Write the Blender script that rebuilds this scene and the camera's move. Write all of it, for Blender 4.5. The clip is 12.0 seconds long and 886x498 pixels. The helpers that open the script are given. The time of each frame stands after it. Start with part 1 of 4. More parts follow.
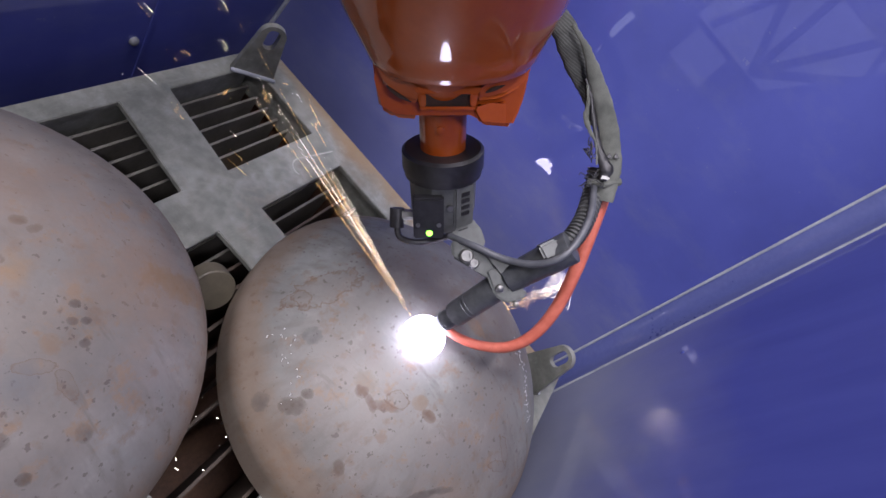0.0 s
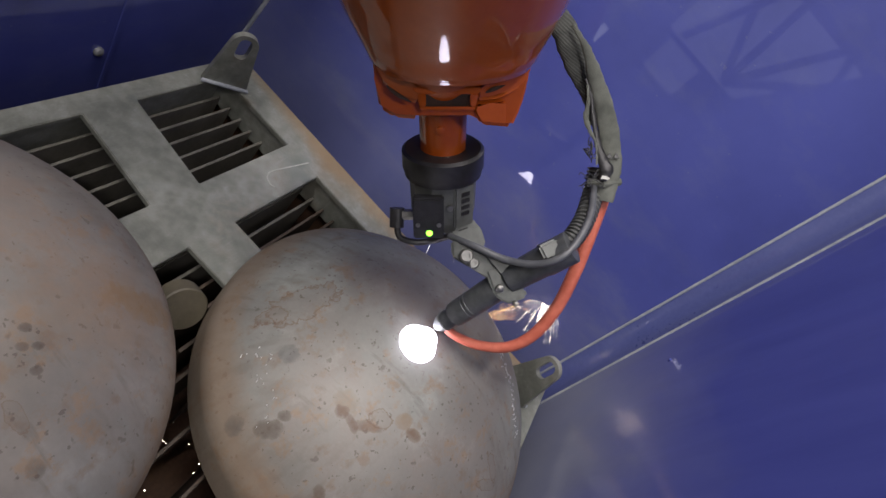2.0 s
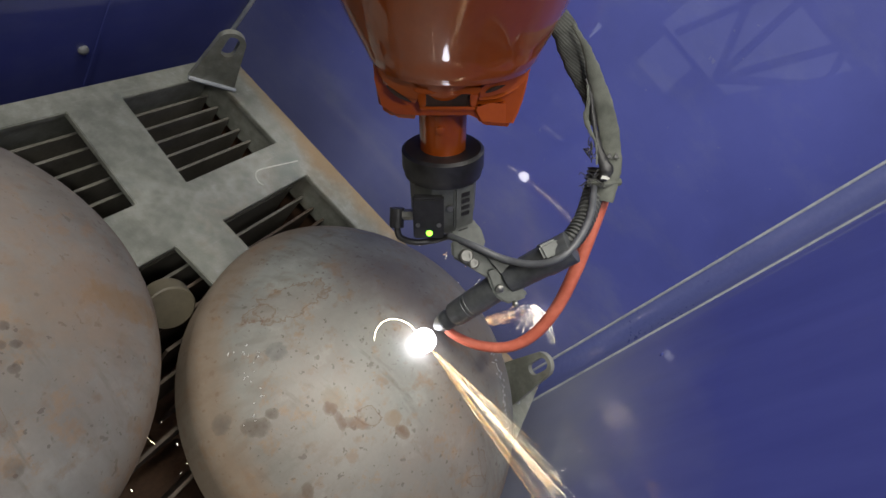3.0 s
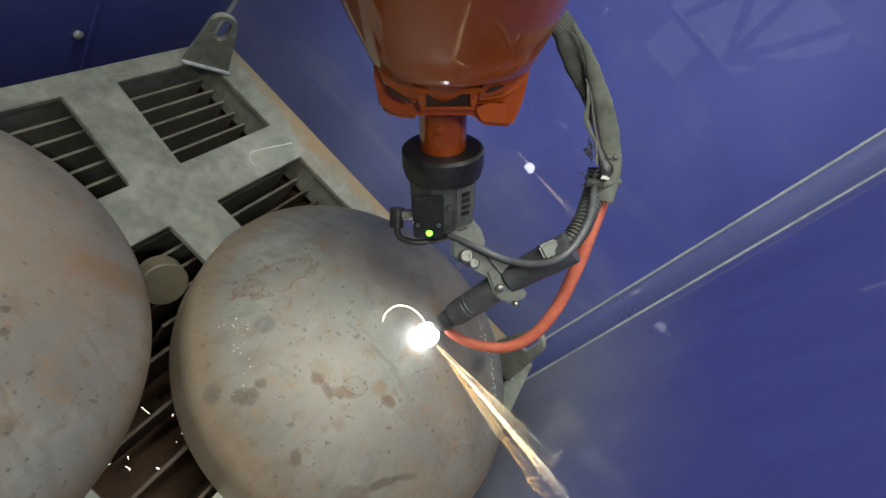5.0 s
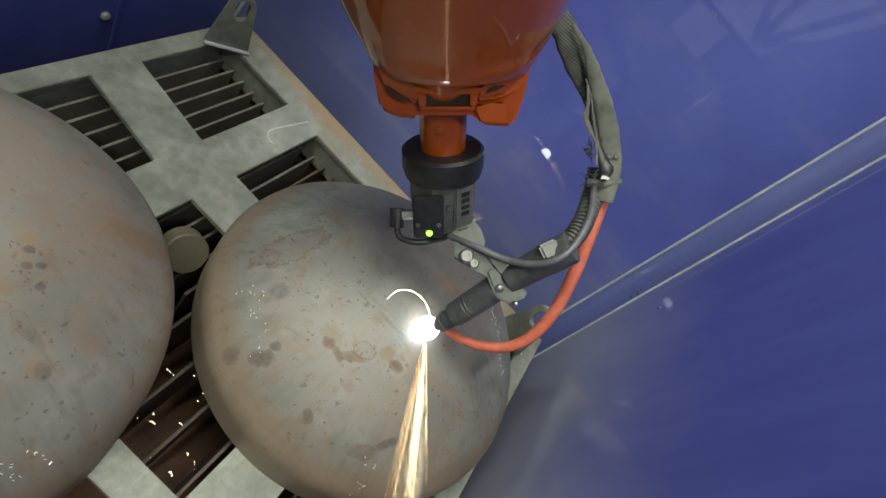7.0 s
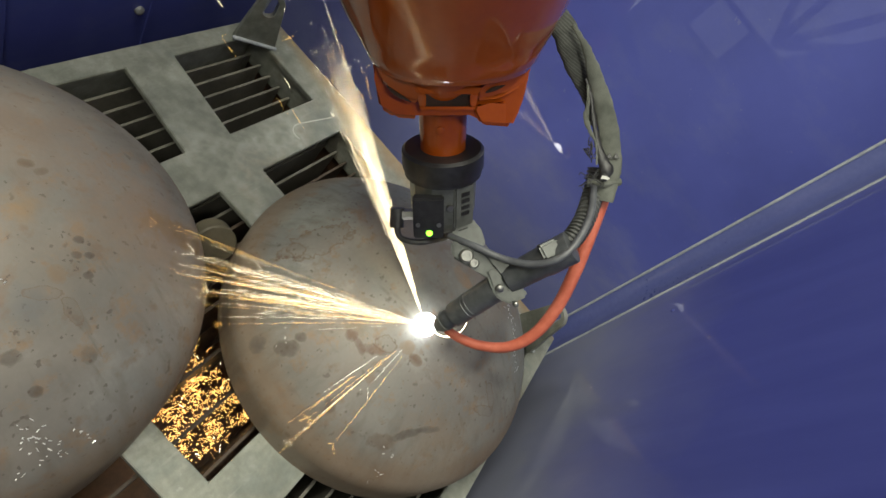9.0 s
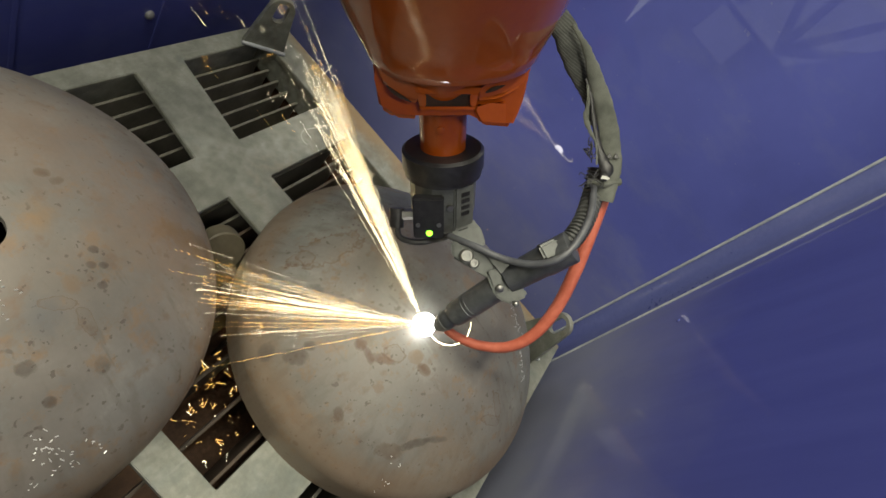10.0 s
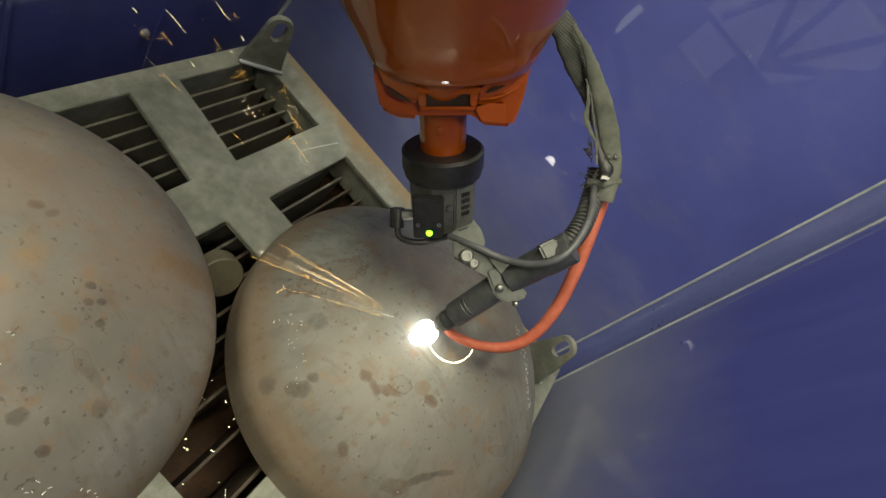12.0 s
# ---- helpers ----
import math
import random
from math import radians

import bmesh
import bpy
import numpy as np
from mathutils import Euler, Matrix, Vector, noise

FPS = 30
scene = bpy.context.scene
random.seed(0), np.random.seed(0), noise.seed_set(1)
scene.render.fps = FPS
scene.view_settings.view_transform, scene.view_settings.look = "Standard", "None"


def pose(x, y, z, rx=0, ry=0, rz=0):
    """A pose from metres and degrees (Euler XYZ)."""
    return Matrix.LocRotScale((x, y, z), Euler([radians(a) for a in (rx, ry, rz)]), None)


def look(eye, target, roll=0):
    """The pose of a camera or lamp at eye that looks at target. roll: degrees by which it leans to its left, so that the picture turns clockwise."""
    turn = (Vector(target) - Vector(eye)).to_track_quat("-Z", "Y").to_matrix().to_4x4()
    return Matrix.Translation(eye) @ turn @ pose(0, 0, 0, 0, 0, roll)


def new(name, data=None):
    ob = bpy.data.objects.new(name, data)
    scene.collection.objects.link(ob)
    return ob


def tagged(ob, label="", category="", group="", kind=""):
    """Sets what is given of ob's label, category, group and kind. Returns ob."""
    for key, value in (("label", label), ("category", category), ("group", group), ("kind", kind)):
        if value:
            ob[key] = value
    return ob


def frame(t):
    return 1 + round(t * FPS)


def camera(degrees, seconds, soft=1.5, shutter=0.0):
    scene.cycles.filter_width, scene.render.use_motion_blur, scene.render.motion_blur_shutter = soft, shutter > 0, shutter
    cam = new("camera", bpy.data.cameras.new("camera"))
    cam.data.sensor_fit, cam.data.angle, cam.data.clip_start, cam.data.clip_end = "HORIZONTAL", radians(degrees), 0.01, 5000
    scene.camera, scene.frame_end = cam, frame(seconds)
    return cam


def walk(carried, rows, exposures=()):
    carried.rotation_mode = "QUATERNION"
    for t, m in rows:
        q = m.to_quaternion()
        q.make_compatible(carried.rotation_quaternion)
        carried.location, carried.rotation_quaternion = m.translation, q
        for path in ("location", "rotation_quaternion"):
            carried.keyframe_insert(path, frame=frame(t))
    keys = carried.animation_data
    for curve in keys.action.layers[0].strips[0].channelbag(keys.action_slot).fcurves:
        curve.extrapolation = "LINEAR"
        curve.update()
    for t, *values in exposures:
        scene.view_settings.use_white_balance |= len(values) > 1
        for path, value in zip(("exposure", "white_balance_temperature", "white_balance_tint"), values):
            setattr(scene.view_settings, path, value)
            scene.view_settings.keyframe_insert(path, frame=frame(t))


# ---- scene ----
FOV = 77.8
cam = camera(FOV, 12.0, soft=1.5)
# seconds, eye, target, roll: the camera rides on the robot's arm
PATH = [
    (0.0, (-0.6384, -0.2872, 0.7761), (0.1334, -0.3333, 0.1420), 51.11),
    (0.5, (-0.6331, -0.2833, 0.7705), (0.1466, -0.3313, 0.1462), 51.05),
    (1.0, (-0.6277, -0.2833, 0.7649), (0.1590, -0.3323, 0.1495), 50.74),
    (1.5, (-0.6228, -0.2857, 0.7608), (0.1695, -0.3359, 0.1528), 50.39),
    (2.0, (-0.6187, -0.2898, 0.7587), (0.1777, -0.3418, 0.1561), 50.07),
    (2.5, (-0.6155, -0.2953, 0.7588), (0.1830, -0.3496, 0.1592), 49.82),
    (3.0, (-0.6135, -0.3023, 0.7608), (0.1852, -0.3588, 0.1617), 49.64),
    (5.0, (-0.6191, -0.3398, 0.7801), (0.1631, -0.3988, 0.1598), 49.25),
    (5.5, (-0.6237, -0.3490, 0.7856), (0.1514, -0.4066, 0.1565), 49.24),
    (6.0, (-0.6293, -0.3567, 0.7909), (0.1385, -0.4125, 0.1527), 49.28),
    (6.5, (-0.6356, -0.3622, 0.7958), (0.1251, -0.4161, 0.1488), 49.40),
    (7.0, (-0.6421, -0.3648, 0.8001), (0.1119, -0.4171, 0.1453), 49.62),
    (9.0, (-0.6628, -0.3463, 0.8090), (0.0768, -0.3963, 0.1379), 51.24),
    (9.5, (-0.6646, -0.3370, 0.8083), (0.0753, -0.3866, 0.1373), 51.61),
    (10.0, (-0.6645, -0.3275, 0.8060), (0.0770, -0.3763, 0.1368), 51.84),
    (10.5, (-0.6625, -0.3187, 0.8022), (0.0819, -0.3662, 0.1362), 51.89),
    (11.0, (-0.6592, -0.3111, 0.7971), (0.0895, -0.3568, 0.1357), 51.77),
    (11.5, (-0.6552, -0.3038, 0.7913), (0.0991, -0.3487, 0.1362), 51.58),
    (12.0, (-0.6519, -0.2948, 0.7862), (0.1096, -0.3419, 0.1398), 51.55),
]
RIDE = [(t, look(eye, target, roll)) for t, eye, target, roll in PATH]
walk(cam, RIDE, exposures=[(0.0, 0.28, 5950, 27), (0.5, 0.08, 6020, 27), (1.2, 0.06, 6050, 25), (2.0, -0.02, 6450, 18), (3.2, 0.1, 6650, 9), (7.0, 0.23, 6700, 0), (9.0, 0.1, 7050, 2), (11.0, 0.02, 7800, 4), (12.0, 0.0, 8000, -2)])

# ---- light ----
world = bpy.data.worlds.new("hall_air")
scene.world = world
world.use_nodes = True
world.node_tree.nodes["Background"].inputs[0].default_value = (0.55, 0.6, 0.7, 1)
world.node_tree.nodes["Background"].inputs[1].default_value = 0.2


def hall_lamp(x, y, z, sx, sy, power, target, colour=(1, 0.98, 0.93)):
    data = bpy.data.lights.new("hall_lamp", "AREA")
    data.shape, data.size, data.size_y, data.energy, data.color = "RECTANGLE", sx, sy, power, colour
    lamp = new("hall_lamp", data)
    lamp.matrix_basis = look((x, y, z), target)
    return lamp


# rows of ceiling tubes: x, y, length along x and along y, power, aim
for x, y, sx, sy, power, aim in ((-0.9, 1.5, 0.14, 3.0, 130, (-0.1, -0.3, 0)), (-1.9, 1.5, 0.14, 3.0, 130, (-0.1, -0.3, 0)), (-0.9, -0.2, 0.14, 2.6, 95, (-0.2, -0.3, 0)), (-3.4, -1.6, 2.4, 0.14, 88, (0.1, -0.1, 0))):
    hall_lamp(x, y, 4.6, sx, sy, power, aim)
# daylight through the windows of the hall: y, z, width, height, power
WINDOWS = [(-1.85, 3.35, 2.4, 1.3, 3.4), (-2.35, 2.4, 0.8, 0.6, 0.4), (-1.05, 2.4, 0.55, 0.45, 0.22), (-0.1, 1.75, 0.1, 0.78, 0.3)]
for y, z, w, h, power in WINDOWS:
    hall_lamp(-5.95, y, z, w, h, power, (0, y, z), (0.86, 0.93, 1.0))


# ---- materials ----
def shader(name):
    m = bpy.data.materials.new(name)
    m.use_nodes = True
    return m, m.node_tree.nodes, m.node_tree.links, m.node_tree.nodes["Principled BSDF"]


def noise_tex(n, l, scale, detail=4.0, rough=0.55, coord=None, stretch=None):
    tc = n.new("ShaderNodeTexCoord")
    tex = n.new("ShaderNodeTexNoise")
    tex.inputs["Scale"].default_value, tex.inputs["Detail"].default_value = scale, detail
    tex.inputs["Roughness"].default_value = rough
    src = tc.outputs["Object"]
    if stretch:
        mp = n.new("ShaderNodeMapping")
        mp.inputs["Scale"].default_value = stretch
        l.new(src, mp.inputs[0])
        src = mp.outputs[0]
    l.new(src, tex.inputs["Vector"])
    return tex.outputs[0]


def ramp(n, l, fac, stops):
    r = n.new("ShaderNodeValToRGB")
    els = r.color_ramp.elements
    while len(els) < len(stops):
        els.new(0.5)
    for e, (pos, c) in zip(els, stops):
        e.position, e.color = pos, (*c, 1)
    l.new(fac, r.inputs[0])
    return r.outputs[0]


def mix(n, l, fac, a, b):
    m = n.new("ShaderNodeMix")
    m.data_type = "RGBA"
    if isinstance(fac, (int, float)):
        m.inputs[0].default_value = fac
    else:
        l.new(fac, m.inputs[0])
    for sock, v in ((m.inputs[6], a), (m.inputs[7], b)):
        if isinstance(v, tuple):
            sock.default_value = (*v, 1)
        else:
            l.new(v, sock)
    return m.outputs[2]


def calc(n, l, op, a, b=0.0, c=0.0):
    m = n.new("ShaderNodeMath")
    m.operation = op
    for sock, v in zip(m.inputs, (a, b, c)):
        if isinstance(v, (int, float)):
            sock.default_value = v
        else:
            l.new(v, sock)
    return m.outputs[0]


def bump(n, l, p, height, strength, distance):
    b = n.new("ShaderNodeBump")
    b.inputs["Strength"].default_value, b.inputs["Distance"].default_value = strength, distance
    l.new(height, b.inputs["Height"])
    l.new(b.outputs[0], p.inputs["Normal"])


def surface(name, dark, light, rough, metal=0.0, scale=8.0, fine=120.0, bumps=0.15, coat=0.0, spread=0.12, distance=0.001, stretch=None):
    """A surface that varies between two colours in broad blotches and fine grain."""
    m, n, l, p = shader(name)
    big = noise_tex(n, l, scale, stretch=stretch)
    grain = noise_tex(n, l, fine, 3.0)
    both = calc(n, l, "MULTIPLY_ADD", grain, 0.35, calc(n, l, "MULTIPLY", big, 0.65))
    l.new(ramp(n, l, both, [(0.35, dark), (0.65, light)]), p.inputs["Base Color"])
    l.new(calc(n, l, "MULTIPLY_ADD", both, spread * 2, rough - spread), p.inputs["Roughness"])
    p.inputs["Metallic"].default_value = metal
    p.inputs["Coat Weight"].default_value = coat
    p.inputs["Coat Roughness"].default_value = 0.04
    bump(n, l, p, both, bumps, distance)
    return m


def glow(name, colour, strength):
    m, n, l, p = shader(name)
    p.inputs["Base Color"].default_value = (*colour, 1)
    p.inputs["Emission Color"].default_value = (*colour, 1)
    p.inputs["Emission Strength"].default_value = strength
    return m


def dust_sheen_blue():
    """The dusty box paint, with the plate's grey reflection painted in low down."""
    m, n, l, p = shader("blue_paint_dust_sheen")
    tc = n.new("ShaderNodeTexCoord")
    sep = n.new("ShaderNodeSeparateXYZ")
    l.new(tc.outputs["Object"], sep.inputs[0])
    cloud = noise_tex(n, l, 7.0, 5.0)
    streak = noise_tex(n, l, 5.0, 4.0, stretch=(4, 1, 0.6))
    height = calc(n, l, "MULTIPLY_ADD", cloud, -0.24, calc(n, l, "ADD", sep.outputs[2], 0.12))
    greying = ramp(n, l, height, [(0.0, (0.62,) * 3), (0.12, (0.42,) * 3), (0.24, (0.18,) * 3), (0.4, (0.0,) * 3)])
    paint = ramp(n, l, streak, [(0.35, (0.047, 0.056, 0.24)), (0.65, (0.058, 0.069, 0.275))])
    l.new(mix(n, l, greying, paint, (0.29, 0.305, 0.295)), p.inputs["Base Color"])
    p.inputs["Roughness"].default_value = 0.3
    l.new(calc(n, l, "MULTIPLY_ADD", greying, -0.7, 1.0), p.inputs["Coat Weight"])
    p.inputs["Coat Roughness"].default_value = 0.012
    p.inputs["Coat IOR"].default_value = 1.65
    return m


BLUE_SOUTH = dust_sheen_blue()
# wall paint again, the corner's brighter light put in as a paler blue
STRIP = surface("paler_blue_strip", (0.062, 0.076, 0.215), (0.088, 0.105, 0.26), 0.3, scale=4.0, coat=1.0, bumps=0.02)


def wall_blue(name, greying):
    """The box paint, dulled by faint dusty smears and wiped arcs."""
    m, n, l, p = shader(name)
    cloud = noise_tex(n, l, 3.0, 6.0, 0.6)
    smear = noise_tex(n, l, 6.0, 7.0, 0.66, stretch=(1, 1, 2.2))
    spots = noise_tex(n, l, 70.0, 2.0)
    col = ramp(n, l, cloud, [(0.35, (0.046, 0.057, 0.22)), (0.65, (0.063, 0.077, 0.28))])
    dull = ramp(n, l, smear, [(0.5, (0,) * 3), (0.72, (1,) * 3)])
    col = mix(n, l, calc(n, l, "MULTIPLY", dull, 0.16), col, (0.17, 0.19, 0.25))
    col = mix(n, l, calc(n, l, "MULTIPLY", ramp(n, l, spots, [(0.72, (0,) * 3), (0.76, (1,) * 3)]), 0.18), col, (0.22, 0.23, 0.27))
    p.inputs["Roughness"].default_value = 0.35
    p.inputs["Specular IOR Level"].default_value = 0.2
    p.inputs["Coat Weight"].default_value = 1.0
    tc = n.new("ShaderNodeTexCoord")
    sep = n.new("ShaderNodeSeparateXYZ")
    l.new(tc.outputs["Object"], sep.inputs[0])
    # low on the wall, smoke haze is painted in over the dusty film
    low_haze = ramp(n, l, calc(n, l, "MULTIPLY_ADD", smear, -0.3, calc(n, l, "ADD", sep.outputs[2], 0.15)), [(0.0, (greying,) * 3), (0.25, (0.0,) * 3)])
    col = mix(n, l, low_haze, col, (0.2, 0.21, 0.215))
    l.new(col, p.inputs["Base Color"])
    l.new(calc(n, l, "MULTIPLY_ADD", dull, 0.03, 0.015), p.inputs["Coat Roughness"])
    p.inputs["Coat IOR"].default_value = 1.65
    bump(n, l, p, cloud, 0.03, 0.002)
    return m


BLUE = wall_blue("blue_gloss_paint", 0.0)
BLUE_EAST = wall_blue("blue_paint_dust_haze", 0.3)
WELD = surface("grey_seam", (0.2, 0.22, 0.25), (0.34, 0.36, 0.38), 0.4, scale=20.0)


def mill_scale():
    """Hot-rolled plate: grey-green scale in clouds, with rust blooms and pale scuffs."""
    m, n, l, p = shader("mill_scale_plate")
    cloud = noise_tex(n, l, 11.0, 7.0, 0.62)
    fine = noise_tex(n, l, 170.0, 3.0)
    col = ramp(n, l, cloud, [(0.3, (0.16, 0.168, 0.143)), (0.5, (0.265, 0.276, 0.236)), (0.68, (0.36, 0.37, 0.325))])
    patch = noise_tex(n, l, 42.0, 6.0, 0.7)
    col = mix(n, l, calc(n, l, "MULTIPLY", ramp(n, l, patch, [(0.4, (1,) * 3), (0.55, (0,) * 3)]), 0.32), col, (0.12, 0.123, 0.1))
    col = mix(n, l, calc(n, l, "MULTIPLY", ramp(n, l, patch, [(0.58, (0,) * 3), (0.7, (1,) * 3)]), 0.5), col, (0.4, 0.41, 0.38))
    bloom = noise_tex(n, l, 5.0, 6.0, 0.6)
    col = mix(n, l, calc(n, l, "MULTIPLY", ramp(n, l, bloom, [(0.56, (0,) * 3), (0.72, (1,) * 3)]), 0.6), col, (0.19, 0.12, 0.06))
    tc = n.new("ShaderNodeTexCoord")
    sep = n.new("ShaderNodeSeparateXYZ")
    l.new(tc.outputs["Object"], sep.inputs[0])
    edge = calc(n, l, "MULTIPLY_ADD", bloom, 0.1, sep.outputs[0])
    col = mix(n, l, calc(n, l, "MULTIPLY", ramp(n, l, edge, [(0.325, (0,) * 3), (0.36, (1,) * 3)]), 0.75), col, (0.3, 0.19, 0.085))
    cold = noise_tex(n, l, 7.0, 5.0, 0.65)
    col = mix(n, l, calc(n, l, "MULTIPLY", ramp(n, l, cold, [(0.55, (0,) * 3), (0.66, (1,) * 3)]), 0.45), col, (0.13, 0.16, 0.155))
    scuff = noise_tex(n, l, 8.0, 5.0, 0.6, stretch=(1, 9, 1))
    col = mix(n, l, calc(n, l, "MULTIPLY", ramp(n, l, scuff, [(0.62, (0,) * 3), (0.7, (1,) * 3)]), 0.3), col, (0.36, 0.36, 0.33))
    l.new(mix(n, l, calc(n, l, "MULTIPLY", fine, 0.25), col, (0.1, 0.1, 0.09)), p.inputs["Base Color"])
    l.new(calc(n, l, "MULTIPLY_ADD", cloud, 0.4, 0.22), p.inputs["Roughness"])
    p.inputs["Metallic"].default_value = 0.3
    bump(n, l, p, calc(n, l, "ADD", cloud, fine), 0.12, 0.001)
    return m


PLATE = mill_scale()
SLAT = surface("slat_steel", (0.11, 0.104, 0.086), (0.2, 0.19, 0.16), 0.5, metal=0.3, scale=14.0)
# darker copy of the slat steel, shade between the heads put into its colour
SLAT_SHADED = surface("shaded_slat_steel", (0.045, 0.034, 0.025), (0.09, 0.066, 0.048), 0.6, metal=0.2, scale=14.0, bumps=0.3)
PIT = surface("scorched_floor", (0.075, 0.042, 0.027), (0.17, 0.09, 0.052), 0.7, scale=18.0, bumps=0.4)
ORANGE = surface("orange_robot_paint", (0.32, 0.058, 0.005), (0.4, 0.08, 0.008), 0.4, scale=5.0, fine=90.0, bumps=0.02, coat=1.0)
ORANGE.node_tree.nodes["Principled BSDF"].inputs["Specular IOR Level"].default_value = 0.1
# shade inside the orange wrist's recesses, put in as a dark brown
RECESS_SHADE = surface("recess_shade_brown", (0.02, 0.01, 0.006), (0.05, 0.022, 0.012), 0.75, scale=60.0)
RED_HOSE = surface("orange_red_hose", (0.42, 0.095, 0.055), (0.53, 0.14, 0.085), 0.5, scale=30.0)
BLACK = surface("black_anodised", (0.012, 0.012, 0.013), (0.03, 0.03, 0.032), 0.4, scale=30.0)
RUBBER = surface("dark_rubber", (0.05, 0.053, 0.05), (0.1, 0.104, 0.1), 0.55, scale=40.0)
GREY = surface("grey_cast_aluminium", (0.1, 0.107, 0.1), (0.17, 0.178, 0.168), 0.42, metal=0.3, scale=25.0)
CABLE = surface("grey_cable", (0.07, 0.075, 0.083), (0.11, 0.115, 0.124), 0.45, scale=30.0)


def woven(name, dark, light, ribs, depth):
    """Diagonal ribbed webbing, dusty on its high parts."""
    m, n, l, p = shader(name)
    tc = n.new("ShaderNodeTexCoord")
    rib = n.new("ShaderNodeTexWave")
    rib.wave_type, rib.bands_direction = "BANDS", "DIAGONAL"
    rib.inputs["Scale"].default_value, rib.inputs["Distortion"].default_value, rib.inputs["Detail"].default_value = ribs, 1.5, 2.0
    l.new(tc.outputs["Object"], rib.inputs["Vector"])
    greying = noise_tex(n, l, 45.0, 5.0)
    col = ramp(n, l, greying, [(0.35, dark), (0.68, light)])
    l.new(mix(n, l, calc(n, l, "MULTIPLY", rib.outputs["Fac"], depth), col, tuple(v * 0.4 for v in dark)), p.inputs["Base Color"])
    p.inputs["Roughness"].default_value = 0.9
    bump(n, l, p, rib.outputs["Fac"], 0.35, 0.001)
    return m


SLEEVE = woven("woven_sleeve", (0.08, 0.087, 0.073), (0.15, 0.158, 0.134), 320.0, 0.2)
LINING = woven("ribbed_lining", (0.05, 0.054, 0.048), (0.12, 0.127, 0.113), 130.0, 0.6)
STEEL = surface("bright_steel", (0.22, 0.22, 0.21), (0.34, 0.34, 0.32), 0.42, metal=0.9, scale=40.0)
FLECK = surface("scrape_glint_steel", (0.7, 0.7, 0.68), (0.9, 0.9, 0.88), 0.3, metal=0.6, scale=40.0)
TORCH = surface("worn_torch_black", (0.055, 0.06, 0.064), (0.12, 0.127, 0.132), 0.36, metal=0.3, scale=35.0)
TAN = surface("primed_pipe", (0.065, 0.056, 0.037), (0.1, 0.087, 0.058), 0.6, scale=20.0)
ZINC = surface("galvanised", (0.11, 0.115, 0.12), (0.18, 0.185, 0.19), 0.5, scale=60.0)
CHALK = surface("chalk", (0.4, 0.4, 0.37), (0.6, 0.6, 0.56), 0.9, scale=200.0)
HALL = surface("hall_cladding", (0.16, 0.165, 0.175), (0.24, 0.245, 0.255), 0.6, scale=1.0)
ARC = glow("arc_light", (0.88, 0.88, 1.0), 13.0)
ARC_FLARE = glow("arc_flare_light", (0.86, 0.84, 1.0), 12.5)
SPARK = glow("hot_spark", (1.0, 0.54, 0.15), 8.0)
SPARK_HOT = glow("white_hot_spark", (1.0, 0.86, 0.62), 14.0)
EMBER = glow("glowing_ember", (1.0, 0.52, 0.16), 8.0)
LED = glow("green_led", (0.25, 1.0, 0.05), 4.0)


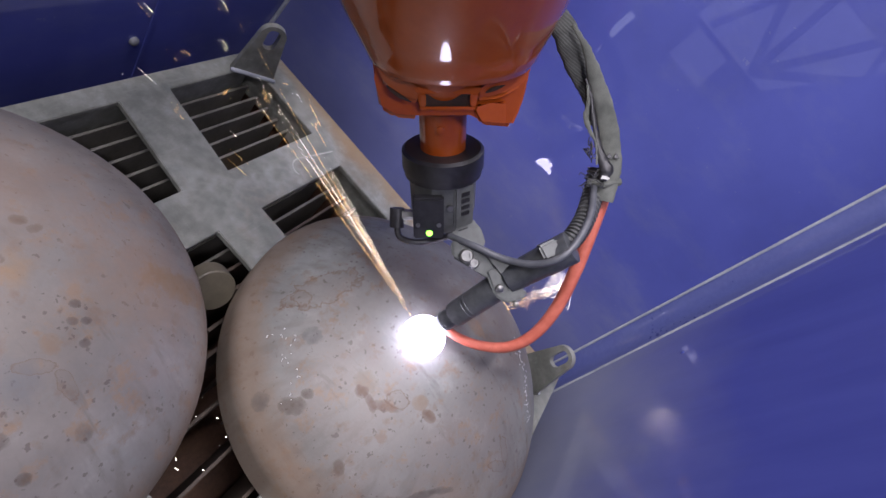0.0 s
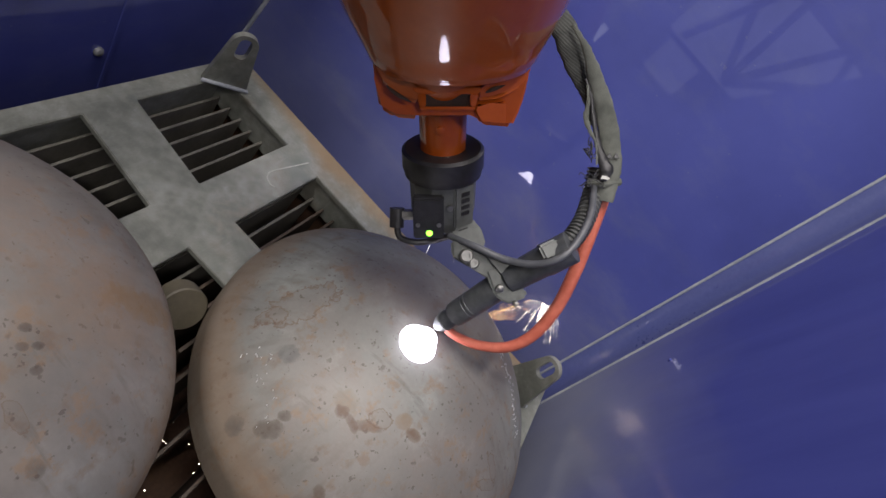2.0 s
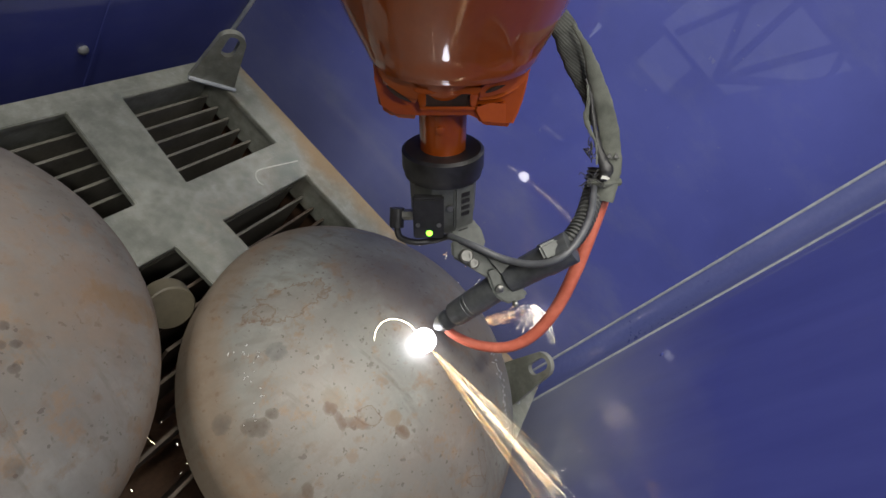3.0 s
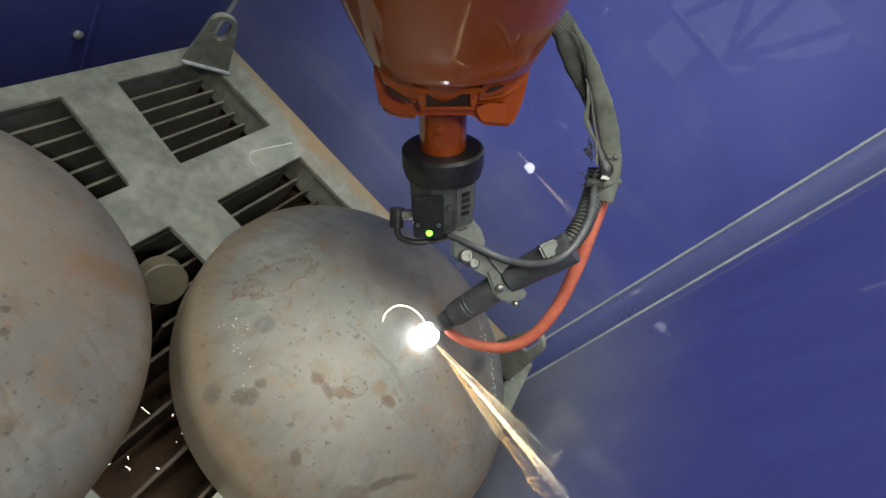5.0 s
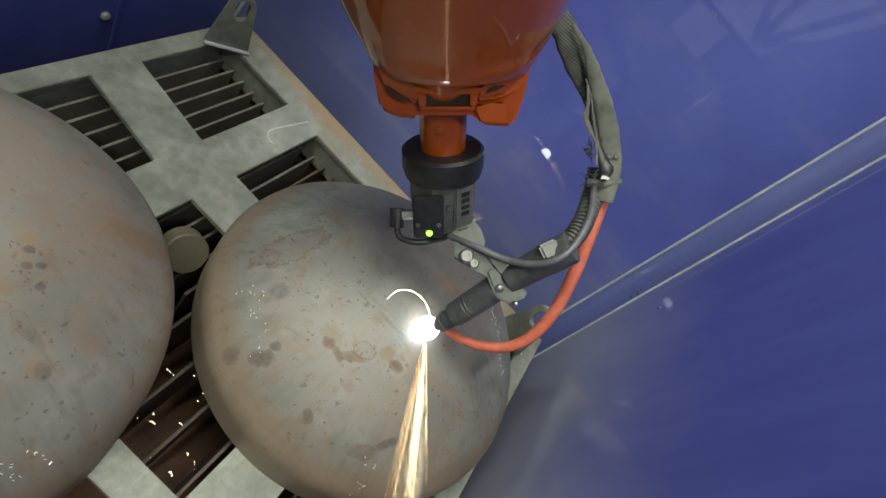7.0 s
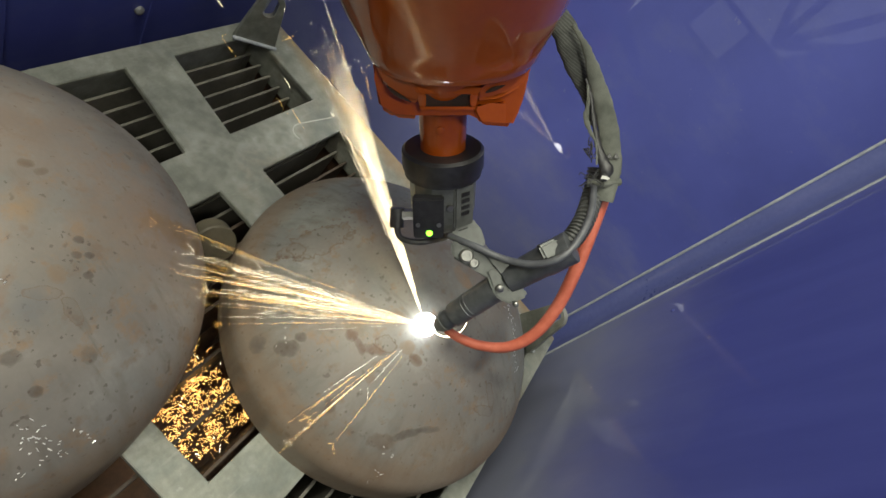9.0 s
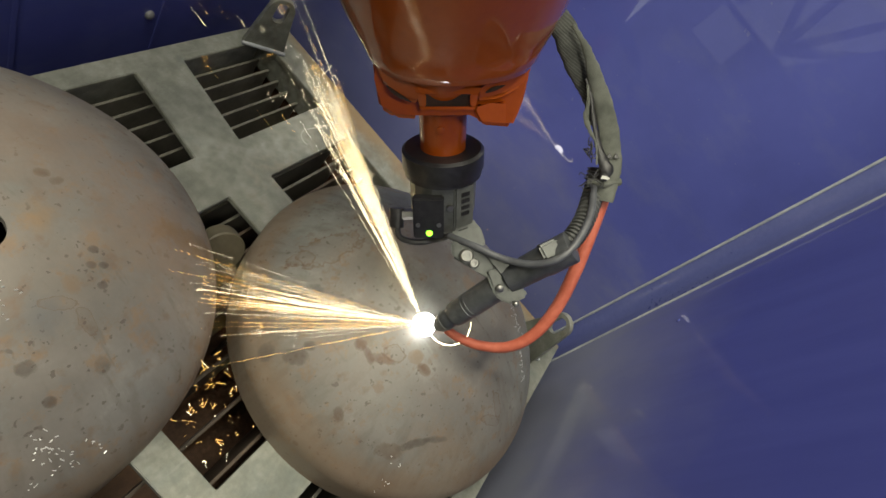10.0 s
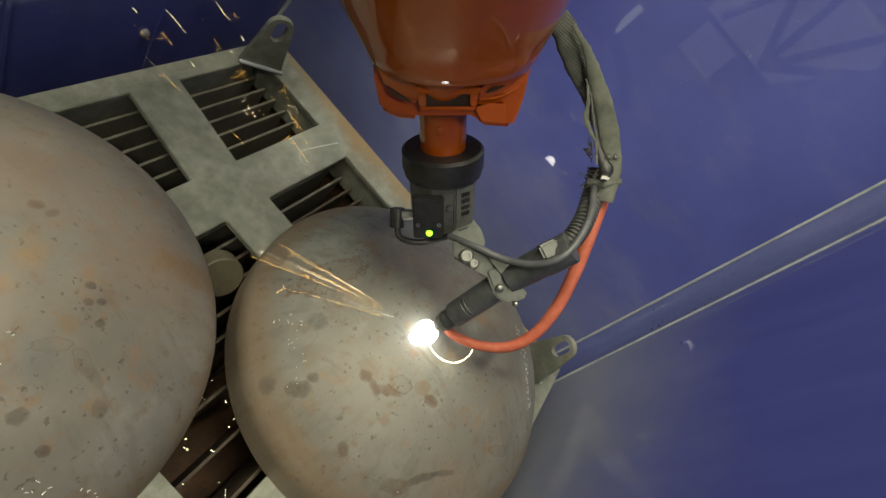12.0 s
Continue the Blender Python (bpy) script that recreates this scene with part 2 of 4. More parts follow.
def dome_steel(name, seed, stains, cool, warm):
    """Heat-tinted rolled steel: grey and brown zones, mottling, rust, dark specks, drips and a few stains with an outline."""
    m, n, l, p = shader(name)
    big = noise_tex(n, l, 4.0, 3.0)
    mid = noise_tex(n, l, 15.0, 8.0, 0.68)
    blot = noise_tex(n, l, 34.0, 6.0, 0.6)
    fine = noise_tex(n, l, 190.0, 3.0)
    dark = tuple(v * 0.62 for v in cool)
    col = mix(n, l, ramp(n, l, big, [(0.4, (0,) * 3), (0.62, (1,) * 3)]), warm, cool)
    col = mix(n, l, calc(n, l, "MULTIPLY", ramp(n, l, mid, [(0.35, (1,) * 3), (0.62, (0,) * 3)]), 0.55), col, dark)
    col = mix(n, l, calc(n, l, "MULTIPLY", ramp(n, l, mid, [(0.58, (0,) * 3), (0.74, (1,) * 3)]), 0.5), col, tuple(v * 1.35 for v in cool))
    col = mix(n, l, calc(n, l, "MULTIPLY", ramp(n, l, blot, [(0.57, (0,) * 3), (0.68, (1,) * 3)]), 0.5), col, (0.17, 0.1, 0.055))
    for scale, edge, amount in ((60.0, 0.685, 0.5), (130.0, 0.66, 0.55)):
        spots = noise_tex(n, l, scale, 2.0)
        col = mix(n, l, calc(n, l, "MULTIPLY", ramp(n, l, spots, [(edge, (0,) * 3), (edge + 0.04, (1,) * 3)]), amount), col, (0.06, 0.042, 0.03))
    freckle = noise_tex(n, l, 26.0, 7.0, 0.7)
    col = mix(n, l, calc(n, l, "MULTIPLY", ramp(n, l, freckle, [(0.56, (0,) * 3), (0.64, (1,) * 3)]), 0.5), col, (0.25, 0.15, 0.075))
    col = mix(n, l, calc(n, l, "MULTIPLY", ramp(n, l, freckle, [(0.32, (1,) * 3), (0.43, (0,) * 3)]), 0.35), col, (0.2, 0.225, 0.21))
    drip = noise_tex(n, l, 9.0, 4.0, 0.6, stretch=(6, 1.2, 1))
    col = mix(n, l, calc(n, l, "MULTIPLY", ramp(n, l, drip, [(0.6, (0,) * 3), (0.7, (1,) * 3)]), 0.4), col, (0.1, 0.085, 0.07))
    tc = n.new("ShaderNodeTexCoord")
    # old runs of oil and water down the turned-down rim
    sep = n.new("ShaderNodeSeparateXYZ")
    l.new(tc.outputs["Object"], sep.inputs[0])
    rim = calc(n, l, "SQRT", calc(n, l, "ADD", calc(n, l, "MULTIPLY", sep.outputs[0], sep.outputs[0]), calc(n, l, "MULTIPLY", sep.outputs[1], sep.outputs[1])))
    rim = calc(n, l, "MAXIMUM", rim, 0.02)
    way = n.new("ShaderNodeCombineXYZ")
    l.new(calc(n, l, "DIVIDE", sep.outputs[0], rim), way.inputs[0])
    l.new(calc(n, l, "DIVIDE", sep.outputs[1], rim), way.inputs[1])
    l.new(calc(n, l, "MULTIPLY", rim, 2.2), way.inputs[2])
    runs = n.new("ShaderNodeTexNoise")
    runs.inputs["Scale"].default_value, runs.inputs["Detail"].default_value = 14.0 + seed, 5.0
    l.new(way.outputs[0], runs.inputs["Vector"])
    low = ramp(n, l, calc(n, l, "MULTIPLY_ADD", blot, 0.08, rim), [(0.2, (0,) * 3), (0.27, (1,) * 3)])
    run = calc(n, l, "MULTIPLY", ramp(n, l, runs.outputs[0], [(0.48, (0,) * 3), (0.64, (1,) * 3)]), low)
    col = mix(n, l, calc(n, l, "MULTIPLY", run, 0.32), col, (0.105, 0.088, 0.068))
    rust = ramp(n, l, calc(n, l, "MULTIPLY_ADD", mid, 0.05, rim), [(0.272, (0,) * 3), (0.296, (1,) * 3)])
    col = mix(n, l, calc(n, l, "MULTIPLY", rust, 0.55), col, (0.2, 0.12, 0.06))
    wob = noise_tex(n, l, 48.0, 7.0, 0.62)
    patchy = ramp(n, l, blot, [(0.3, (0.35,) * 3), (0.6, (1,) * 3)])
    for (x, y, rx, ry, turn, ring, tone) in stains:
        mp = n.new("ShaderNodeMapping")
        mp.vector_type = "TEXTURE"
        mp.inputs["Location"].default_value = (x, y, 0)
        mp.inputs["Rotation"].default_value = (0, 0, radians(turn))
        mp.inputs["Scale"].default_value = (rx, ry, 1000)
        l.new(tc.outputs["Object"], mp.inputs[0])
        ln = n.new("ShaderNodeVectorMath")
        ln.operation = "LENGTH"
        l.new(mp.outputs[0], ln.inputs[0])
        d = calc(n, l, "MULTIPLY_ADD", wob, 1.7, calc(n, l, "SUBTRACT", ln.outputs["Value"], 0.85))
        if ring == "soft":
            stops, amount = [(0.0, (1,) * 3), (0.35, (0.75,) * 3), (1.0, (0,) * 3)], 0.6
        elif ring:
            stops, amount = [(0.0, (0.1,) * 3), (0.84, (0.2,) * 3), (0.94, (1,) * 3), (1.0, (0,) * 3)], 0.7
        else:
            stops, amount = [(0.0, (0.95,) * 3), (0.6, (0.8,) * 3), (0.85, (0.5,) * 3), (1.0, (0,) * 3)], 0.85
        fac = calc(n, l, "MULTIPLY", ramp(n, l, d, stops), amount)
        if not ring:
            fac = calc(n, l, "MULTIPLY", fac, patchy)
        col = mix(n, l, fac, col, tone)
    l.new(mix(n, l, calc(n, l, "MULTIPLY", fine, 0.3), col, (0.12, 0.11, 0.1)), p.inputs["Base Color"])
    l.new(calc(n, l, "MULTIPLY_ADD", mid, 0.4, 0.34), p.inputs["Roughness"])
    p.inputs["Metallic"].default_value = 0.28
    bump(n, l, p, calc(n, l, "ADD", fine, calc(n, l, "MULTIPLY", mid, 2.5)), 0.14, 0.001)
    return m


# ---- mesh helpers ----
def part(name, bm, material, parent=None, label="", smooth=True, bevel=0.0):
    """Links a bmesh as one mesh object, under a thing where one is given."""
    if bevel:
        bmesh.ops.bevel(bm, geom=list(bm.edges), offset=bevel, segments=2, affect="EDGES", clamp_overlap=True)
    bmesh.ops.recalc_face_normals(bm, faces=bm.faces)
    me = bpy.data.meshes.new(name)
    bm.to_mesh(me)
    bm.free()
    me.materials.append(material)
    if smooth:
        for f in me.polygons:
            f.use_smooth = True
        me.set_sharp_from_angle(angle=radians(35))
    ob = new(name, me)
    ob.parent = parent
    if label:
        tagged(ob, label)
    return ob


def thing(name, label, category, group="", kind="", at=(0, 0, 0)):
    ob = new(name)
    ob.location = at
    return tagged(ob, label, category, group, kind)


def block(x0, y0, z0, x1, y1, z1):
    bm = bmesh.new()
    bmesh.ops.create_cube(bm, size=1)
    for v in bm.verts:
        v.co = Vector(((x0 + x1) / 2 + v.co.x * (x1 - x0), (y0 + y1) / 2 + v.co.y * (y1 - y0), (z0 + z1) / 2 + v.co.z * (z1 - z0)))
    return bm


def add_prism(bm, pts, depth):
    """A polygon of 3D points, thickened by the vector depth."""
    a = [bm.verts.new(p) for p in pts]
    b = [bm.verts.new(Vector(p) + depth) for p in pts]
    bm.faces.new(a)
    bm.faces.new(b[::-1])
    for i in range(len(a)):
        j = (i + 1) % len(a)
        bm.faces.new((a[i], b[i], b[j], a[j]))
    return bm


def prism(pts, depth):
    return add_prism(bmesh.new(), [Vector(p) for p in pts], Vector(depth))


def basis(axis):
    axis = Vector(axis).normalized()
    side = axis.cross(Vector((0, 0, 1)) if abs(axis.z) < 0.9 else Vector((1, 0, 0))).normalized()
    return axis, side, axis.cross(side)


def lathe(origin, axis, profile, seg=48, bm=None, closed=True, side=None):
    """Turns (distance, radius) rows about an axis."""
    bm = bm or bmesh.new()
    a, s, u = basis(axis)
    if side:
        s = Vector(side).normalized()
        u = a.cross(s)
    o = Vector(origin)
    rings = []
    for d, r in profile:
        rings.append([bm.verts.new(o + a * d + (s * math.cos(2 * math.pi * k / seg) + u * math.sin(2 * math.pi * k / seg)) * r) for k in range(seg)])
    for r0, r1 in zip(rings, rings[1:]):
        for k in range(seg):
            bm.faces.new((r0[k], r0[(k + 1) % seg], r1[(k + 1) % seg], r1[k]))
    if closed:
        bm.faces.new(rings[0][::-1])
        bm.faces.new(rings[-1])
    return bm


def glide(points, n):
    """A smooth line through points (3D), in n steps from one to the next."""
    p = [Vector(q) for q in points]
    p = [p[0] * 2 - p[1]] + p + [p[-1] * 2 - p[-2]]
    out = []
    for i in range(1, len(p) - 2):
        for k in range(n):
            t = k / n
            a, b, c, d = p[i - 1], p[i], p[i + 1], p[i + 2]
            out.append(0.5 * (2 * b + (c - a) * t + (2 * a - 5 * b + 4 * c - d) * t * t + (3 * b - a - 3 * c + d) * t ** 3))
    return out + [p[-2]]


def tube(line, radius, seg=14, flat=1.0, wave=None, bm=None):
    """A tube along a line; radius may be a function of the share of the way; wave(i) scales single rings."""
    bm = bm or bmesh.new()
    line = [Vector(q) for q in line]
    rings = []
    side = None
    for i, q in enumerate(line):
        tan = (line[min(i + 1, len(line) - 1)] - line[max(i - 1, 0)]).normalized()
        side = (side - tan * side.dot(tan)).normalized() if side else basis(tan)[1]
        up = tan.cross(side)
        r = radius(i / (len(line) - 1)) if callable(radius) else radius
        if wave:
            r *= wave(i)
        ring = []
        for k in range(seg):
            ring.append(bm.verts.new(q + side * math.cos(2 * math.pi * k / seg) * r + up * math.sin(2 * math.pi * k / seg) * r * flat))
        rings.append(ring)
    for r0, r1 in zip(rings, rings[1:]):
        for k in range(seg):
            bm.faces.new((r0[k], r0[(k + 1) % seg], r1[(k + 1) % seg], r1[k]))
    bm.faces.new(rings[0][::-1])
    bm.faces.new(rings[-1])
    return bm


# ---- the blue box round the work ----
XW, FLARE, SKEW = 0.430, 0.22, -0.012
YN, YS, LEAN = 0.322, -0.787, -0.06
TOP, LOW, NORTH_TOP = 1.15, -0.4, 0.7


def south(z):
    return YS + LEAN * z


def east(z, y=None):
    return XW + FLARE * z + SKEW * ((south(z) if y is None else y) + 0.8)


def wall(name, pts, depth, material=None):
    return tagged(part(name, prism(pts, depth), material or BLUE, smooth=False), "glossy dark blue painted steel box wall", "wall", kind="structure")


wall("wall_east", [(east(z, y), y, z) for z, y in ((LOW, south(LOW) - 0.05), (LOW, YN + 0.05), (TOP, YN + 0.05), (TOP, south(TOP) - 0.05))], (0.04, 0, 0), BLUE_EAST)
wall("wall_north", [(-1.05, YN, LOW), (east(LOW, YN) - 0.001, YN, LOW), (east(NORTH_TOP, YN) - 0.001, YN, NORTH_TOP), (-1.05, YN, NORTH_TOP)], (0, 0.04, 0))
wall("wall_south", [(-1.05, south(LOW), LOW), (east(LOW) - 0.001, south(LOW), LOW), (east(TOP) - 0.001, south(TOP), TOP), (-1.05, south(TOP), TOP)], (0, -0.04, 0), BLUE_SOUTH)
tagged(part("floor", block(-1.74, YS - 0.1, LOW - 0.05, 0.6, YN + 0.1, LOW), PIT, smooth=False), "scorched dark steel tray under the cutting slats", "floor", kind="structure")

# rounded sheet-metal cove in the corner, between two weld beads
COVE_E, COVE_S = 0.039, 0.06


def cove(z):
    """The cove's section at a height, from the east wall round to the south wall."""
    c = Vector((east(z) - 0.0005, south(z) + 0.0005, z))
    a, b = c + Vector((SKEW, 1, 0)) * COVE_E, c + Vector((-1, 0, 0)) * COVE_S
    return [a.lerp(c, u).lerp(c.lerp(b, u), u) for u in [k / 20 for k in range(21)]] + [c]


bm = bmesh.new()
foot, head_end = ([bm.verts.new(p) for p in cove(z)] for z in (-0.3, TOP))
for k in range(len(foot)):
    j = (k + 1) % len(foot)
    bm.faces.new((foot[k], foot[j], head_end[j], head_end[k]))
tagged(part("corner_cove", bm, STRIP), "rounded glossy blue cove in the box corner", "trim", kind="structure")
for k in (0, 20):
    tagged(part("corner_trim", tube([cove(-0.3)[k], cove(TOP)[k]], 0.0032, 8), WELD), "grey weld bead along the box corner", "trim", kind="structure")
tagged(part("corner_trim", tube([(east(-0.3, YN) - 0.002, YN - 0.004, -0.3), (east(NORTH_TOP, YN) - 0.002, YN - 0.004, NORTH_TOP)], 0.005, 8), WELD), "grey weld bead along the box corner", "trim", kind="structure")
tagged(part("wall_rivet", lathe((0.327, south(0.272), 0.272), (0, 1, 0), [(0, 0.0045), (0.0008, 0.0043), (0.0016, 0.0035), (0.0022, 0.0022), (0.0025, 0.0008)], 24), BLUE), "low round blue-painted rivet head in the wall", "rivet")
for x in (0.07, -0.2):
    tagged(part("panel_seam", block(x - 0.005, YN - 0.003, LOW, x + 0.005, YN - 0.0005, NORTH_TOP), BLUE, bevel=0.001), "narrow raised blue seam on the box wall", "trim", kind="structure")

# ---- hall round the box ----
def hall_wall(name, b, label, cat):
    return tagged(part(name, block(*b), HALL, smooth=False), label, cat, kind="structure")


hall_wall("hall_floor", (-6, -6, -0.6, 6, 6, -0.5), "grey concrete workshop floor round the box", "floor")
hall_wall("ceiling", (-6, -6, 5.0, 6, 6, 5.1), "pale sheet metal workshop roof", "ceiling")
hall_wall("hall_wall_north", (-6, 6, -0.5, 6, 6.1, 5.0), "pale sheet metal workshop wall", "wall")
hall_wall("hall_wall_south", (-6, -6.1, -0.5, 6, -6, 5.0), "pale sheet metal workshop wall", "wall")
hall_wall("hall_wall_east", (6, -6, -0.5, 6.1, 6, 5.0), "pale sheet metal workshop wall", "wall")
hall_wall("hall_wall_west", (-6.1, -6, -0.5, -6, 6, 5.0), "pale sheet metal workshop wall", "wall")


def hall_window(y, z, w, h):
    """A daylit window in the west wall of the hall, with its frame and the braces before a wide one."""
    win = tagged(part("hall_window", block(-5.99, y - w / 2 - 0.05, z - h / 2 - 0.05, -5.96, y + w / 2 + 0.05, z + h / 2 + 0.05), HALL, smooth=False), "daylit workshop window with a steel frame", "window", "workshop windows", "structure")
    if w < 1.0:
        return
    # braces of the roof truss stand before the glass
    foot = (-5.8, y + 0.1 * w, z - h / 2)
    for k in (-0.5, -0.2, 0.12, 0.4):
        part("truss_brace", tube([foot, (-5.8, y + k * w, z + h / 2)], 0.055, 8), HALL, win)
    for k in (-0.45, 0.42):
        part("truss_brace", tube([(-5.8, y + k * w, z - h / 2), (-5.8, y + k * w * 0.5, z + h / 2)], 0.05, 8), HALL, win)


for y, z, w, h, power in WINDOWS:
    hall_window(y, z, w, h)


# ---- steel base plate with windows, on slats ----
base = thing("base_plate", "grey mill-scale steel plate with rectangular windows and lifting lugs", "steel plate")
PX0, PX1, PY0, PY1, TH = -1.25, 0.315, -0.74, 0.242, 0.012
COLS = [(-1.15, -0.88), (-0.80, -0.47), (-0.42, -0.1), (0.0, 0.232)]
ROWS = [(-0.70, -0.50), (-0.41, -0.066), (0.022, 0.204)]


def windowed_plate():
    xs = sorted({PX0, PX1, *[v for c in COLS for v in c]})
    ys = sorted({PY0, PY1, *[v for r in ROWS for v in r]})
    bm = bmesh.new()
    grid = {}
    for i, x in enumerate(xs):
        for j, y in enumerate(ys):
            grid[i, j] = bm.verts.new((x + (0.024 if j == len(ys) - 2 and x in (-0.1, 0.0) else 0), y, -TH))
    faces = []
    for i in range(len(xs) - 1):
        for j in range(len(ys) - 1):
            hole = any(abs(xs[i] - c[0]) < 1e-6 for c in COLS) and any(abs(ys[j] - r[0]) < 1e-6 for r in ROWS)
            if not hole:
                faces.append(bm.faces.new((grid[i, j], grid[i + 1, j], grid[i + 1, j + 1], grid[i, j + 1])))
    out = bmesh.ops.extrude_face_region(bm, geom=faces)
    for v in out["geom"]:
        if isinstance(v, bmesh.types.BMVert):
            v.co.z = 0
    bmesh.ops.recalc_face_normals(bm, faces=bm.faces)
    sharp = [e for e in bm.edges if e.is_manifold and e.calc_face_angle(0) > 1]
    bmesh.ops.bevel(bm, geom=sharp, offset=0.0015, segments=2, affect="EDGES", clamp_overlap=True)
    return bm


part("plate", windowed_plate(), PLATE, base, smooth=False)
for b in ((0.236, PY0 + 0.02, -0.075, 0.29, PY1 - 0.007, -TH), (PX0, 0.21, -0.09, 0.235, 0.235, -TH), (PX0, PY0 + 0.005, -0.09, 0.236, PY0 + 0.03, -TH)):
    part("edge_beam", block(*b), PLATE, base, bevel=0.002)


def lug(origin, turn, lean=0.0):
    """A lifting lug: a tapered ear with a slotted hole, welded on along its foot."""
    g = []
    for k in range(13):
        a = math.pi * k / 12
        g.append((0.026 * math.cos(a), 0.105 + 0.026 * math.sin(a)))
    outer = [(-0.044, 0), (0.044, 0)] + g
    bm = bmesh.new()
    hole = []
    for k in range(24):
        a = 2 * math.pi * k / 24
        hole.append((0.0125 * math.cos(a), 0.098 + (0.012 if math.sin(a) >= 0 else -0.011) + 0.0125 * math.sin(a)))
    t = 0.006
    loops = []
    for pts in (outer, hole):
        f = [bm.verts.new((x, -t, z)) for x, z in pts]
        b = [bm.verts.new((x, t, z)) for x, z in pts]
        loops.append((f, b))
        for i in range(len(f)):
            j = (i + 1) % len(f)
            bm.faces.new((f[i], f[j], b[j], b[i]))
    for s in (0, 1):
        edges = []
        for pair in loops:
            ring = pair[s]
            edges += [bm.edges.get((ring[i], ring[(i + 1) % len(ring)])) for i in range(len(ring))]
        bmesh.ops.triangle_fill(bm, use_beauty=True, edges=edges)
    m = Matrix.Translation(origin) @ Matrix.Rotation(radians(turn), 4, "Z") @ Matrix.Rotation(radians(lean), 4, "X")
    bm.transform(m)
    ear = part("lifting_lug", bm, PLATE, base, "tapered steel lifting lug with a slotted hole")
    seam = tube([m @ Vector((-0.046 + 0.092 * i / 24, -0.009, 0.004)) for i in range(25)], 0.0042, 8, wave=lambda i: 0.92 + 0.14 * (i % 2))
    part("weld_seam", seam, WELD, ear, "bright weld bead")
    return ear


lug((0.213, 0.19, 0), -36)
lug((0.24, -0.667, 0), 58)

part("chalk_mark", tube(glide([(0.241, -0.032, 0.0004), (0.21, -0.026, 0.0004), (0.175, -0.019, 0.0004), (0.142, -0.014, 0.0004), (0.127, -0.021, 0.0004), (0.121, -0.034, 0.0004), (0.124, -0.044, 0.0004)], 6), 0.0013, 6, flat=0.5), CHALK, base, "pale curved chalk stroke")

# dark sheets added so that the gaps beside the slats look shaded
tray = thing("gap_shade_sheets", "dark sheets added to shade the gaps round the slats", "tray", at=(0, 0, LOW))
part("skirt", block(0.292, PY0 + 0.01, 0, 0.3, 0.24, 0.32), PIT, tray, smooth=False)
part("skirt", block(-1.25, 0.236, 0, 0.29, 0.241, 0.305), PIT, tray, smooth=False)
part("skirt", block(-1.25, PY0 + 0.001, 0, 0.29, PY0 + 0.004, 0.305), PIT, tray, smooth=False)

SLATS = thing("cutting_grate", "row of upright flat steel slats under the plate", "cutting grate", at=(0, 0, -0.14))
for k in range(30):
    y = -0.72 + 0.0315 * k
    # every second slat has burnt out of the middle of the tray
    worn = 9 < k < 19 and k % 2 == 1
    # the middle slats take the steel with shade in its colour
    part("slat", block(-0.2 if worn else -1.6, y, -0.1, 0.233, y + 0.005, 0.09), SLAT_SHADED if 8 < k < 20 else SLAT, SLATS, smooth=False)


# ---- dished heads ----
def head_form(radius, skirt, knuckle, dish):
    """A torispherical head: the sphere's centre height and the radius where it meets the knuckle."""
    a = math.asin((radius - knuckle) / (dish - knuckle))
    return skirt - (dish - knuckle) * math.cos(a), dish * math.sin(a), a


def head_z(form, r):
    """The height of a head's outside at a distance from its axis."""
    radius, skirt, knuckle, dish = form
    centre, meet, _ = head_form(*form)
    if r < meet:
        return centre + math.sqrt(dish ** 2 - r * r)
    return skirt + math.sqrt(max(0.0, knuckle ** 2 - (r - radius + knuckle) ** 2))


def dome_mesh(form, wall_t, hole=None, seg=120):
    bm = bmesh.new()

    def shell(radius, skirt, knuckle, dish):
        centre, meet, a = head_form(radius, skirt, knuckle, dish)
        prof = [(radius - knuckle + knuckle * math.cos(b), skirt + knuckle * math.sin(b)) for b in [(math.pi / 2 - a) * i / 12 for i in range(12)]]
        prof += [(dish * math.sin(b), centre + dish * math.cos(b)) for b in [a * (1 - i / 44) for i in range(44)]]
        out = [[bm.verts.new((r * math.cos(2 * math.pi * k / seg), r * math.sin(2 * math.pi * k / seg), z)) for k in range(seg)] for r, z in prof]
        top = bm.verts.new((0, 0, centre + dish))
        for a0, b0 in zip(out, out[1:]):
            for k in range(seg):
                bm.faces.new((a0[k], a0[(k + 1) % seg], b0[(k + 1) % seg], b0[k]))
        for k in range(seg):
            bm.faces.new((out[-1][k], out[-1][(k + 1) % seg], top))
        return out[0]

    radius, skirt, knuckle, dish = form
    a = shell(*form)
    b = shell(radius - wall_t, skirt, knuckle - wall_t, dish - wall_t)
    for k in range(seg):
        bm.faces.new((a[k], a[(k + 1) % seg], b[(k + 1) % seg], b[k]))
    if hole:
        hx, hy, hr = hole
        gone = [f for f in bm.faces if math.hypot(f.calc_center_median().x - hx, f.calc_center_median().y - hy) < hr and f.calc_center_median().z > skirt]
        bmesh.ops.delete(bm, geom=gone, context="FACES")
        rim = [v for v in bm.verts if v.is_boundary]
        for v in rim:
            d = Vector((v.co.x - hx, v.co.y - hy))
            d = d.normalized() * hr
            v.co.x, v.co.y = hx + d.x, hy + d.y
        edges = [e for e in bm.edges if e.is_boundary]
        bmesh.ops.bridge_loops(bm, edges=edges)
    return bm


